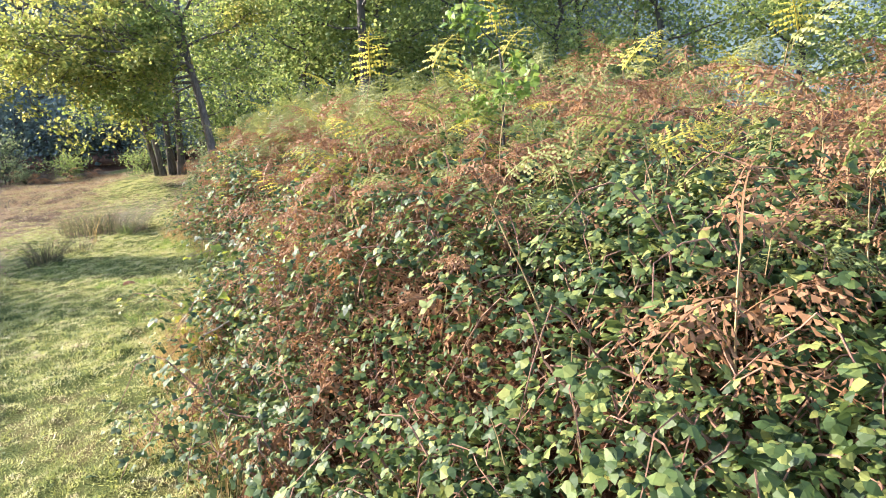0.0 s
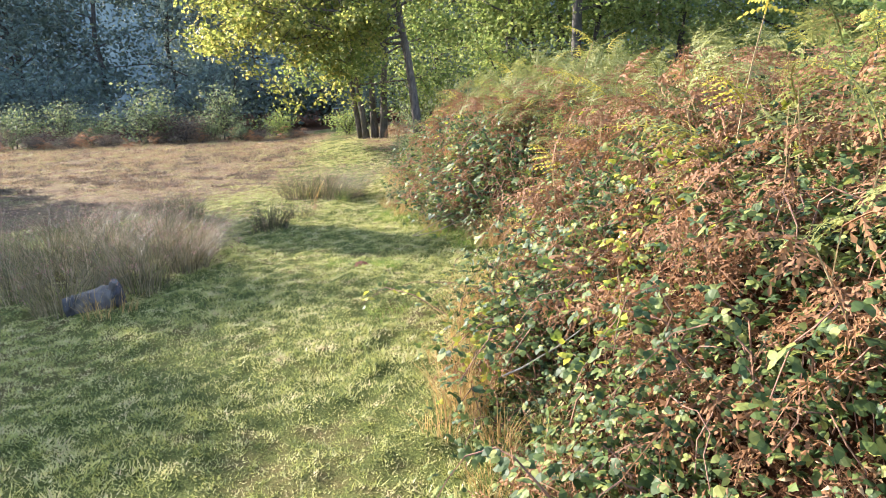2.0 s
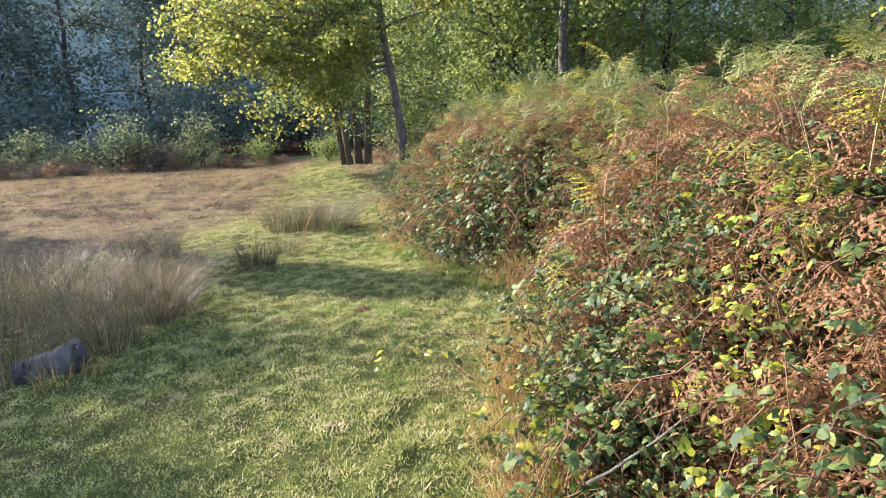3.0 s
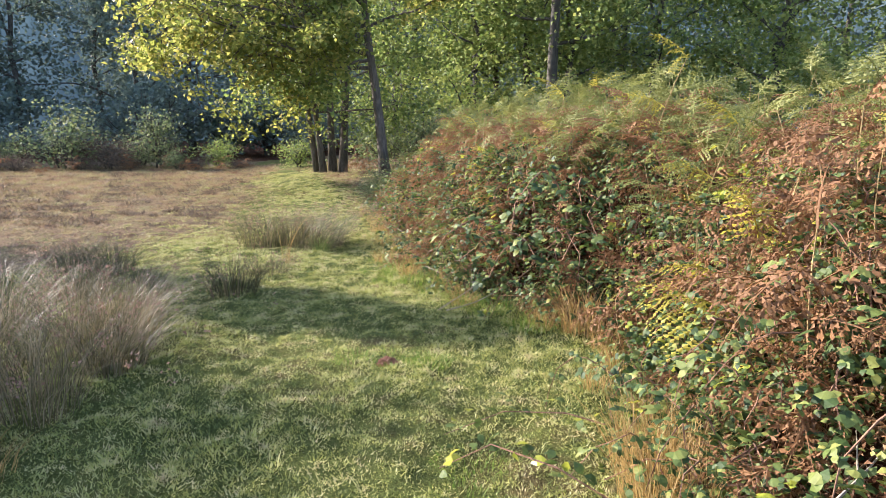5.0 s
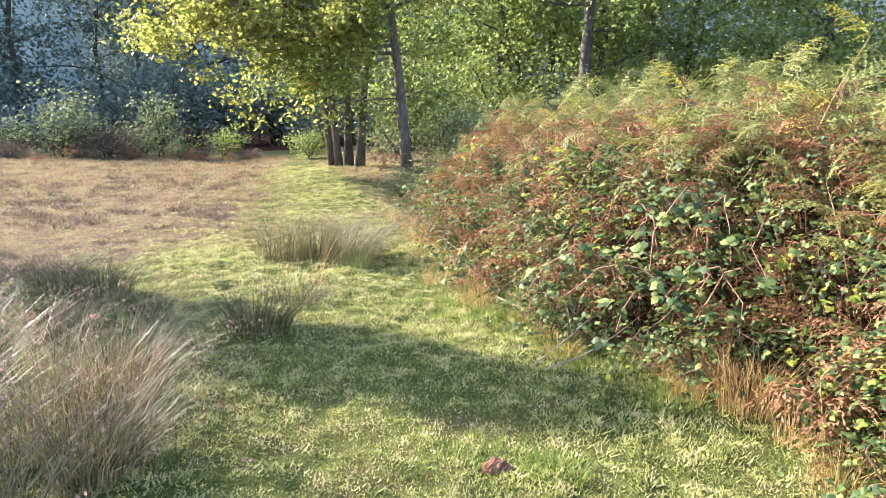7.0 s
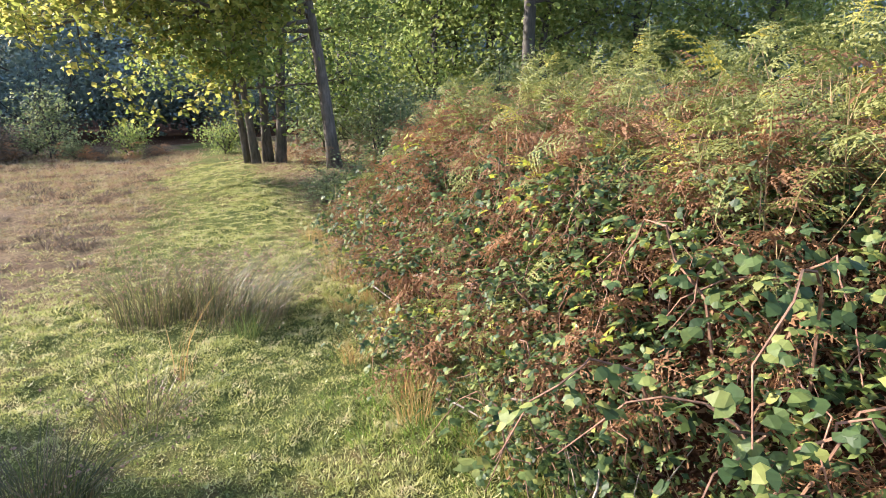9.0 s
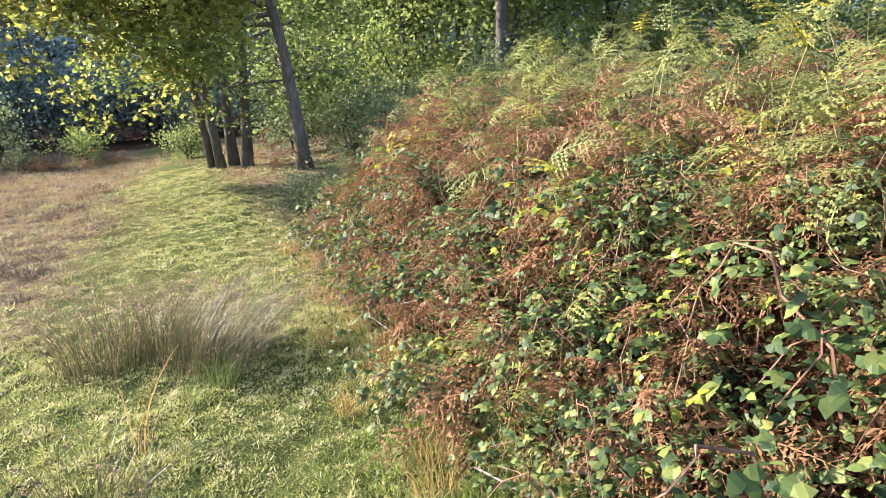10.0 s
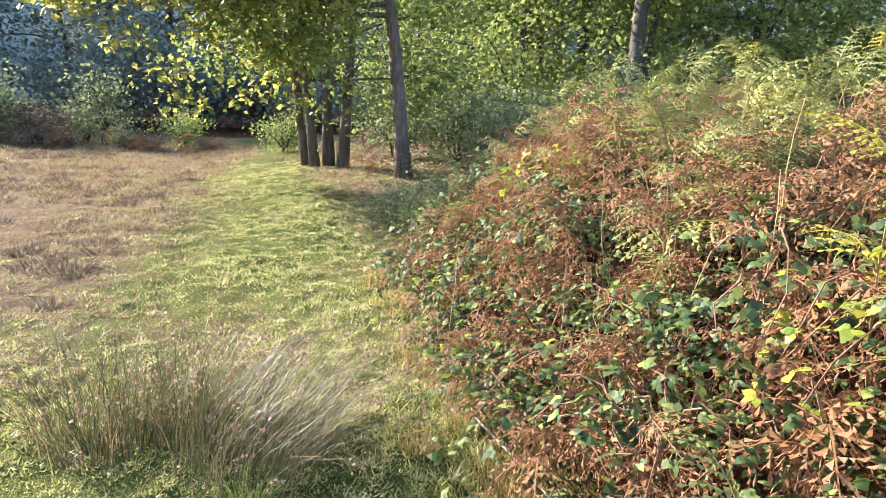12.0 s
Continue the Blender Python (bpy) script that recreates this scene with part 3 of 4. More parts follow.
def plant_bank():
    r = np.random.default_rng(21)
    dark = [bramble_bush(r, 720, 0.42, 0.34, BRAMBLE, "dark green bramble bush with glossy leaves on the bank") for _ in range(4)]
    gold = [bramble_bush(r, 330, 0.38, 0.36, BRAMBLE_YELLOW, "yellowing bramble bush catching the sun on the bank") for _ in range(2)]
    dead = [fern_plant(r, "dead_bracken", "russet dead bracken with curled drooping fronds", 0.28, 6, [BRACKEN_DEAD], 0.75, 0.8, STALK, "dead bracken on the bank", 0.5) for _ in range(4)]
    tall_dead = [fern_plant(r, "dead_bracken", "tall russet bracken with dry fronds on a tan stalk", 0.55, 6, [BRACKEN_DEAD], 0.6, 0.6, STALK, "dead bracken on the bank", 0.48) for _ in range(3)]
    green = [fern_plant(r, "green_bracken", "green bracken turning yellow at the fronds", 0.6, 6, [BRACKEN_GREEN, BRACKEN_GREEN, BRACKEN_GREEN, BRACKEN_DEAD], 0.5, 0.25, STALK, "green bracken on the bank", 0.5) for _ in range(3)]
    gold_fern = [fern_plant(r, "yellow_bracken", "bright yellow bracken on a tall tan stalk", 0.7, 5, [BRACKEN_YELLOW, BRACKEN_GREEN], 0.45, 0.2, STALK, "yellow bracken on the bank", 0.42) for _ in range(2)]
    scatter_things(dark, bank_spots(r, 92, 0.05, 1.3, -2.5, 15, lambda d, y, q: patchy(d, y + 1) > -0.8 and q.random() < 1.1 - 0.5 * d), r, (0.7, 1.1), 10)
    scatter_things(dark, bank_spots(r, 38, 0.6, 2.4, -2.5, 14, lambda d, y, q: patchy(d, y) > 0.2), r, (0.7, 1.0), 8)
    scatter_things(dark, bank_spots(r, 34, 0.25, 2.0, 0.0, 6.5), r, (0.75, 1.05), 10, 0.05)
    scatter_things(gold, bank_spots(r, 9, 0.25, 2.0, 2.6, 6.5), r, (0.75, 1.05), 10, 0.05)
    scatter_things(dead + green, bank_spots(r, 34, 0.2, 1.7, 6.6, 9.2), r, (0.75, 1.1), 14, 0.08)
    scatter_things(dark, bank_spots(r, 18, 0.2, 1.6, 6.6, 9.4), r, (0.7, 1.0), 10, 0.05)
    scatter_things(dead + tall_dead, bank_spots(r, 46, 0.3, 1.8, 1.8, 6), r, (0.75, 1.1), 14, 0.08)
    scatter_things(tall_dead, [(1.5, 5.25), (1.65, 5.6), (1.8, 5.1), (1.55, 4.85), (1.95, 5.7), (1.75, 6.0), (2.1, 5.3)], r, (1.1, 1.4), 14, 0.12)
    scatter_things(gold_fern, [(1.5, 5.45), (1.7, 5.9)], r, (1.25, 1.45), 5)
    scatter_things(dark, [(1.48, 7.72), (1.62, 7.95)], r, (1.35, 1.5), 6, 0.1)
    by_tree = [(1.3, 17.8), (1.8, 18.4), (0.3, 18.9), (2.3, 18.0), (1.35, 19.2), (2.8, 19.0), (1.7, 17.0), (2.2, 20.2), (3.3, 18.4), (1.5, 20.6), (0.2, 20.3), (3.0, 17.2)]
    scatter_things(tall_dead + green, by_tree, r, (0.9, 1.3), 8)
    scatter_things(gold, bank_spots(r, 26, 0.1, 1.8, 2.2, 13), r, (0.7, 1.05), 12)
    scatter_things(dead, bank_spots(r, 150, 0.0, 2.3, 1.5, 15), r, (0.7, 1.1), 16, 0.06)
    scatter_things(tall_dead, bank_spots(r, 90, 0.6, 3.4, -3, 15, lambda d, y, q: q.random() < 1.0 - 0.6 * ease(3.0, 5.5, y) * ease(0.9, 1.5, d)), r, (0.75, 1.15), 9)
    scatter_things(green, bank_spots(r, 135, 0.6, 3.6, -3, 15.5, lambda d, y, q: q.random() < (0.2 + 0.8 * ease(4, 8, y)) * (0.3 + 0.7 * ease(0.7, 1.4, d))), r, (0.8, 1.25), 8)
    scatter_things(gold_fern, bank_spots(r, 15, 0.5, 3.0, -2, 13), r, (0.75, 1.2), 7)
    scatter_things(green, bank_spots(r, 36, 0.9, 2.6, 3.0, 13.5), r, (0.9, 1.15), 9)
    scatter_things(gold_fern, [(2.5, 2.85), (2.05, 3.6), (2.95, 2.9), (3.1, 4.0), (2.4, 8.1), (2.2, 6.9)], r, (1.25, 1.5), 5)
    scatter_things(green + tall_dead, bank_spots(r, 56, 2.2, 5.4, -1.0, 8.0), r, (1.0, 1.35), 8)
    scatter_things(dark, bank_spots(r, 26, 0.05, 1.9, -0.6, 2.8), r, (0.75, 1.05), 10, 0.12)
    scatter_things(green, bank_spots(r, 12, 0.9, 2.2, 0.2, 3.0), r, (0.85, 1.1), 9)
    scatter_things(dead, bank_spots(r, 36, 0.1, 1.3, 7.0, 13.5), r, (0.75, 1.05), 14, 0.14)
    heath_edge = [(-16 + 0.36 * k + r.normal(0, 0.25), 25.6 + r.normal(0, 0.8)) for k in range(0, 36, 2)]
    scatter_things(dead + tall_dead, heath_edge, r, (0.8, 1.3), 10)
    drop_originals(dark + gold + dead + tall_dead + green + gold_fern)


plant_bank()


def undergrowth():
    """Dead leaves, frond scraps and low green leaves that hide the soil of the bank."""
    r = np.random.default_rng(9)
    for count, mat, hi, name, label, reach in [(34000, BRACKEN_DEAD, 0.24, "frond_scraps", "brown scraps of dead bracken between the brambles", (-3, 18.5, 3.9)), (28000, BRAMBLE, 0.28, "bramble_undergrowth", "low dark green bramble leaves under the bracken", (-3, 18.5, 3.9)),
                                               (32000, BRACKEN_DEAD, 0.16, "frond_scraps", "thick brown scraps of dead bracken at the near end of the bank", (-1, 9.5, 2.6)), (22000, BRAMBLE, 0.26, "bramble_undergrowth", "low bramble leaves at the near end of the bank", (-1, 9.5, 2.4))]:
        y = reach[0] + reach[1] * r.random(count)
        d = 0.05 + reach[2] * r.random(count) ** 1.4
        x = np.interp(y, EDGE_Y, EDGE_X) + d / 0.93
        z = lie(x, y) + hi * r.random(count) ** 1.3 * ease(0.0, 0.4, d)
        nrm = np.stack([r.normal(-0.25, 0.7, count), r.normal(0, 0.7, count), 0.3 + r.random(count)], -1)
        slim = mat is BRACKEN_DEAD
        v, f = scattered([(p[0] * (0.45 if slim else 1), p[1], p[2] * (2 if slim else 1)) for p in LOZENGE], LOZENGE_F, np.stack([x, y, z], -1), leaf_axes(r, nrm), (0.022 if slim else 0.024) + 0.026 * r.random(count))
        tagged(mesh_object(name, v, f, mat), label, "undergrowth", kind="stuff")


undergrowth()


def bare_stalks():
    """Upright tan stalks of last summer's bracken."""
    r = np.random.default_rng(15)
    shapes = []
    for k in range(5):
        v, f = tube(limb_path(r, (0, 0, 0), (r.normal(0, 0.12), r.normal(0, 0.12), 1), 0.75, 6, 0.06, 0), np.linspace(0.004, 0.002, 7), 4)
        me = bpy.data.meshes.new("bracken_stalk")
        me.from_pydata(v, [], f)
        me.materials.append(STALK)
        shapes.append(me)
    for x, y in bank_spots(r, 150, 0.15, 2.4, 0, 14.5):
        ob = tagged(new("bracken_stalk", shapes[r.integers(0, 5)]), "bare tan bracken stalk standing in the brambles", "bracken stalk", "bare stalks on the bank")
        ob.matrix_basis = pose(x, y, float(lie(x, y)) - 0.03, r.normal(0, 9), r.normal(0, 9), r.random() * 360) @ Matrix.Scale(0.65 + 0.4 * r.random(), 4)


bare_stalks()


def straw_edges():
    r = np.random.default_rng(5)
    for x, y in bank_spots(r, 46, -0.22, 0.18, 1.0, 14):
        tuft("grass_tuft", x, y, 0.10, 0.26 + 0.16 * r.random(), 70, STRAW, "tuft of golden dry grass at the foot of the bank", "grass tuft", (0.05, -0.05), 0.6, 0.004, 0, "dry grass along the bank", 0.25, 3)
    for x, y in [(0.98, 4.9), (1.05, 5.15), (0.9, 4.6), (1.45, 7.0), (0.75, 3.6)]:
        tuft("grass_tuft", x, y, 0.16, 0.55, 190, STRAW, "tall golden dry grass tuft at the foot of the bank", "grass tuft", (-0.02, -0.05), 0.4, 0.0045, 0, "dry grass along the bank", 0.2, 4)
    for x, y, q, h in [(0.05, 6.62, 0.22, 0.10), (0.25, 6.55, 0.15, 0.10), (0.32, 5.37, 0.2, 0.09), (-0.2, 6.7, 0.16, 0.09), (0.45, 8.7, 0.2, 0.14), (0.3, 9.2, 0.2, 0.12), (0.6, 8.3, 0.2, 0.16), (0.05, 9.9, 0.2, 0.09), (0.2, 5.0, 0.2, 0.08), (0.9, 7.7, 0.22, 0.16), (1.1, 7.2, 0.2, 0.18), (0.35, 10.4, 0.2, 0.12), (0.2, 11.2, 0.2, 0.1), (0.55, 9.5, 0.18, 0.15), (0.75, 8.0, 0.18, 0.15), (0.2, 8.85, 0.2, 0.12), (0.45, 9.05, 0.2, 0.14), (0.66, 8.75, 0.2, 0.15), (0.3, 9.5, 0.2, 0.12), (0.82, 8.45, 0.2, 0.15), (0.08, 9.3, 0.2, 0.09)]:
        tuft("grass_tuft", x, y, q, h * 0.9, 210, TUFT, "lush bright green grass tuft on the track", "grass tuft", (0.05, -0.1), 0.8, 0.005, 0, "green tufts on the track", 0.3, 3)


straw_edges()


# ---- trees ----
def broadleaf(name, at, label, trunks, limbs, clumps, leaves, leaf_size, leaf_mat, bark, seed, group="", clump_r=0.6, category="tree", twigs=2, thin=True):
    """trunks: (path, radius at the foot). limbs: (start, way, length, radius). clumps: number of leaf clumps along the limbs."""
    r = np.random.default_rng(seed)
    ob = thing(name, at, label, category, group)
    spots = []
    for path, rad in trunks:
        n = len(path)
        flare = [rad * (1.25 if k == 0 else 1 - 0.7 * k / n) for k in range(n)]
        v, f = tube(path, flare, 9)
        mesh_object("trunk", v, f, bark, ob, smooth=True)
    for start, way, length, rad in limbs:
        p = limb_path(r, start, way, length)
        pieces = [tube(p, np.linspace(rad, rad * 0.25, len(p)), 5)]
        spots += p[2:]
        for k in range(2, len(p)):
            for _ in range(twigs):
                w = np.array(way, float) / np.linalg.norm(way) + r.normal(0, 0.8, 3)
                tw = limb_path(r, p[k], w, length * 0.4, 4, 0.2)
                if thin:
                    pieces.append(tube(tw, np.linspace(rad * 0.3, rad * 0.08, len(tw)), 3))
                spots += tw[1:]
        v, f = joined(pieces)
        mesh_object("limb", v, f, bark, ob)
    spots = np.array(spots)
    c = spots[r.integers(0, len(spots), clumps)] + r.normal(0, clump_r * 0.5, (clumps, 3))
    k = r.integers(0, clumps, leaves)
    pts = c[k] + r.normal(0, 1, (leaves, 3)) * (clump_r, clump_r, clump_r * 0.55)
    nrm = r.normal(0, 0.7, (leaves, 3)) + (0, 0, 0.8)
    v, f = scattered(LOZENGE, LOZENGE_F, pts, leaf_axes(r, nrm), leaf_size * (0.7 + 0.6 * r.random(leaves)))
    mesh_object("crown", v, f, leaf_mat, ob)
    return ob


def main_tree():
    x, y = 0.76, 19.6
    z = float(lie(x, y)) - 0.05
    path = [(0, 0, 0), (-0.05, 0, 0.6), (-0.12, 0, 1.4), (-0.22, -0.05, 2.3), (-0.36, -0.15, 3.2), (-0.46, -0.2, 4.2), (-0.5, -0.2, 6.0), (-0.4, 0, 8.5)]
    limbs = [((-0.28, -0.1, 2.75), (-1, -0.05, -0.10), 4.6, 0.05), ((-0.3, -0.1, 2.95), (-1, -0.5, -0.12), 4.0, 0.05), ((-0.34, -0.15, 3.1), (-1, 0.25, -0.05), 4.9, 0.06), ((-0.4, -0.15, 3.5), (-1, 0.1, 0.05), 4.8, 0.055), ((-0.42, -0.15, 3.7), (-1, -0.45, 0.12), 4.6, 0.055), ((-0.36, -0.15, 3.1), (-1, -0.3, 0.3), 4.4, 0.07),
             ((-0.4, -0.15, 3.5), (-0.8, -0.75, -0.05), 3.4, 0.06), ((-0.42, -0.15, 3.8), (-1, 0.3, 0.2), 4.6, 0.06), ((-0.45, -0.2, 4.2), (-0.7, -0.6, 0.5), 4.1, 0.06), ((-0.45, -0.2, 4.6), (-1, 0.1, 0.5), 4.4, 0.06), ((-0.36, -0.1, 3.3), (-0.5, -0.9, -0.1), 2.0, 0.045),
             ((-0.46, -0.2, 4.4), (0.6, -0.6, 0.4), 2.4, 0.05), ((-0.4, -0.2, 3.7), (0.8, -0.2, 0.2), 2.2, 0.045), ((-0.5, -0.2, 5.8), (0.8, 0.3, 0.6), 2.8, 0.05),
             ((-0.48, -0.1, 7.0), (-0.4, -0.4, 0.8), 2.6, 0.04), ((-0.45, 0, 7.5), (0.5, 0.2, 0.8), 2.4, 0.04)]
    broadleaf("oak_tree", (x, y, z), "leaning young tree with sunlit yellow-green autumn leaves", [(path, 0.145)], limbs, 300, 21000, 0.12, OAK_LEAF, BARK, 31, clump_r=0.22)


def coppice():
    x, y = -0.75, 21.2
    z = float(lie(x, y)) - 0.05
    r = np.random.default_rng(3)
    trunks = []
    for k, (dx, dy) in enumerate([(-0.30, 0.1), (-0.10, -0.15), (0.12, 0.2), (0.38, -0.05)]):
        top = (dx * 3.4 - 0.3 + r.normal(0, 0.25), dy * 2 + r.normal(0, 0.3), 5.5)
        trunks.append(([(dx + (top[0] - dx) * s + r.normal(0, 0.03), dy + (top[1] - dy) * s, top[2] * s) for s in np.linspace(0, 1, 7)], 0.08 + 0.05 * r.random()))
    limbs = [((dx, dy, 1.75 + 0.28 * k), (math.cos(2.2 * k), math.sin(2.2 * k), 0.12 + 0.03 * k), 2.5, 0.04) for k, (dx, dy) in enumerate([(-0.4, 0), (-0.2, -0.1), (0.1, 0.2), (0.4, 0), (0.5, 0.2), (-0.6, 0.1), (0, 0), (0.3, 0), (-0.5, 0), (0.2, 0.1)])]
    broadleaf("coppiced_tree", (x, y, z), "coppiced tree with several dark upright stems and green leaves", trunks, limbs, 150, 11000, 0.12, LIGHT_LEAF, BARK, 8, clump_r=0.36)


def wood_tree(seed, height, spread, leaf_mat, label, leaves=6500, size=0.24, low=0.06):
    r = np.random.default_rng(seed)
    path = [(r.normal(0, 0.06 * k), r.normal(0, 0.06 * k), height * 0.92 * k / 7) for k in range(8)]
    limbs = []
    for k in range(15):
        s = low + (0.95 - low) * k / 15
        a = 2.4 * k + r.normal(0, 0.3)
        limbs.append(((0, 0, height * s), (math.cos(a), math.sin(a), 0.25 + 0.5 * s), spread * (1.05 - 0.65 * s) * (0.8 + 0.4 * r.random()), 0.06))
    return broadleaf("woodland_tree", (0, 0, -50), label, [(path, 0.013 * height)], limbs, 190, leaves, size, leaf_mat, BARK_DARK, seed, "trees of the wood", 0.65, twigs=1, thin=False)


def plant_wood():
    r = np.random.default_rng(77)
    dark = [wood_tree(s, 13, 4.6, HAZED_WOOD_LEAF, "tall dark green tree at the edge of the wood, leaves greyed with painted haze") for s in (1, 2, 3)]
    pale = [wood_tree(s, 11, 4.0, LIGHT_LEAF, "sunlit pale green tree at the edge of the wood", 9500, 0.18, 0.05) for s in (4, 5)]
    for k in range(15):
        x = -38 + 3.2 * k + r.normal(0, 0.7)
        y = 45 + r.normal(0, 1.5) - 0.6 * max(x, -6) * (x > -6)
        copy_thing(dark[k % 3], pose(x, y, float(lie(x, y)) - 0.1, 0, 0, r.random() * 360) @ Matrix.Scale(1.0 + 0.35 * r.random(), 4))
    for k in range(6):
        x = 2 + 6.0 * k + r.normal(0, 0.8)
        y = 54 + r.normal(0, 1.5)
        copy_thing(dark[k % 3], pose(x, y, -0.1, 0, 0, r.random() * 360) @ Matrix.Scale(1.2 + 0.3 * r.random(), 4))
    for k, (x, y, s) in enumerate([(4.2, 25.5, 0.72), (7.2, 24, 0.8), (10.5, 25, 0.9), (14, 23, 0.85), (17.5, 21, 0.9), (20, 17, 0.9), (22, 12, 0.95), (6, 30, 1.0), (12, 31, 1.05), (1.8, 29, 0.9), (18, 28, 1.1)]):
        copy_thing(pale[k % 2], pose(x, y, float(lie(x, y)) - 0.1, 0, 0, r.random() * 360) @ Matrix.Scale(s, 4))
    for k, (x, y, s) in enumerate([(-33, 42, 1.1), (24, 6, 1.0), (26, -2, 1.0), (24, 32, 1.1), (30, 20, 1.1)]):
        copy_thing(dark[k % 3], pose(x, y, -0.1, 0, 0, r.random() * 360) @ Matrix.Scale(s, 4))
    drop_originals(dark + pale)
    for x, y, rad, lean, seed in ((5.97, 22.2, 0.19, 0.1, 91), (6.92, 28.0, 0.18, -0.1, 92)):
        bole = [(lean * k / 3, 0.04 * math.sin(k), 1.5 * k) for k in range(8)]
        limbs = [((lean * 1.5, 0, 3.4 + 0.7 * k), (math.cos(2.4 * k), math.sin(2.4 * k), 0.4), 2.8, 0.06) for k in range(9)]
        broadleaf("woodland_tree", (x, y, float(lie(x, y)) - 0.1), "tall tree with a bare dark bole behind the bank", [(bole, rad)], limbs, 120, 6000, 0.17, LIGHT_LEAF, BARK_DARK, seed, "trees of the wood", 0.5, twigs=1)


def shrub(seed, height, spread, mat, label, leaves=2000, size=0.095, category="shrub", upright=1.0):
    r = np.random.default_rng(seed)
    trunks = [([(0.1 * c, 0.1 * s, 0), (0.3 * c * spread, 0.3 * s * spread, height * 0.6)], 0.02) for c, s in ((1, 0), (-0.5, 0.8), (-0.5, -0.8))]
    limbs = [((0, 0, height * 0.1), (math.cos(1.9 * k), math.sin(1.9 * k), (0.4 + 1.6 * r.random()) * upright), height * (0.55 + 0.4 * r.random()), 0.018) for k in range(11)]
    return broadleaf("shrub", (0, 0, -50), label, trunks, limbs, 90, leaves, size, mat, BARK_DARK, seed, "shrubs at the edge of the heath", 0.16 * height, category)


def plant_shrubs():
    r = np.random.default_rng(12)
    pale = [shrub(s, 1.6, 0.8, SHRUB_LEAF, "pale grey-green shrub at the edge of the heath") for s in (41, 42)]
    spire = [shrub(45, 1.7, 0.25, SHRUB_LEAF, "slim upright pale green young tree at the edge of the heath", 1300, upright=3.0)]
    yellow = [shrub(46, 1.6, 0.7, LIGHT_LEAF, "small yellow-green shrub at the edge of the heath", 1700)]
    heather = [shrub(s, 1.5, 1.1, HEATHER, "dull brown-grey heather bush at the edge of the heath", 2200, 0.075, upright=0.5) for s in (47, 48)]
    dark = [shrub(s, 1.5, 0.9, HAZED_WOOD_LEAF, "dark green shrub below the trees of the wood, leaves greyed with painted haze") for s in (43, 44)]
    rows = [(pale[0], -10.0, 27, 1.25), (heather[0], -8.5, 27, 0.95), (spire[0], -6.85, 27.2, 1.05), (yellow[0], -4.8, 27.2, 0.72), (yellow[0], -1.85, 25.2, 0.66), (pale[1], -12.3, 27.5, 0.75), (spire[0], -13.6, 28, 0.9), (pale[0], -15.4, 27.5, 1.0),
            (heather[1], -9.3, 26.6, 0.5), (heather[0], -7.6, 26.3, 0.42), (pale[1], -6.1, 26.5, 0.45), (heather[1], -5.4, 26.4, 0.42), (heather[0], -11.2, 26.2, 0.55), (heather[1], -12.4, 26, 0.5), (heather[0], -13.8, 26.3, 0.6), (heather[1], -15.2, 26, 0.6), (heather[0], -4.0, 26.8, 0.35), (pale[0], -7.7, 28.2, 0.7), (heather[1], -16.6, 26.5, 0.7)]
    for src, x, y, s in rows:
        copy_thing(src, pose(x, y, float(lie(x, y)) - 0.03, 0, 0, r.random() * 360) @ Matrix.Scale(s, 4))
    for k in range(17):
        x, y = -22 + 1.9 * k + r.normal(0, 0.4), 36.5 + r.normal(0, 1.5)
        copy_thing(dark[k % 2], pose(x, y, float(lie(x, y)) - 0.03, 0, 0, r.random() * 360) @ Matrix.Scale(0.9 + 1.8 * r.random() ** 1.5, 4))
    for x, y, s in [(0.75, 15.7, 0.42), (1.3, 15.9, 0.45), (0.35, 16.1, 0.33), (1.9, 17, 0.5), (2.6, 19.5, 0.9), (2.0, 21.5, 1.0), (3.5, 21, 1.1), (0.9, 23.5, 1.0), (5, 21.5, 1.2)]:
        copy_thing(pale[int(x * 10) % 2], pose(x, y, float(lie(x, y)) - 0.03, 0, 0, r.random() * 360) @ Matrix.Scale(s, 4))
    drop_originals(pale + dark + spire + yellow + heather)


def shade_trees():
    """A young conifer and a birch beyond the rushes, whose shadows fall across the track."""
    h = 7.0
    path = [(0.03 * math.sin(k), 0.03 * math.cos(2 * k), h * k / 8) for k in range(9)]
    limbs = [((0, 0, 0.5 + (h - 0.8) * k / 44), (math.cos(2.4 * k), math.sin(2.4 * k), 0.1), 0.12 + 1.5 * (1 - k / 44), 0.018) for k in range(44)]
    x, y = -10.5, 13.4
    broadleaf("conifer", (x, y, float(lie(x, y)) - 0.05), "young conifer with a dense pointed dark green crown", [(path, 0.09)], limbs, 620, 40000, 0.115, CONIFER, BARK_DARK, 51, clump_r=0.11, twigs=2)
    path = [(0, 0, 0), (0.1, 0, 1.2), (0.05, 0.1, 2.6), (0, 0.1, 4.0), (0, 0, 5.6)]
    limbs = [((0, 0, 2.2 + 0.25 * k), (math.cos(2.4 * k), math.sin(2.4 * k), 0.6), 1.5, 0.03) for k in range(13)]
    x, y = -10.95, 9.9
    broadleaf("birch_tree", (x, y, float(lie(x, y)) - 0.05), "young birch with a thin airy crown", [(path, 0.1)], limbs, 180, 22000, 0.095, LIGHT_LEAF, BARK, 52, clump_r=0.26)


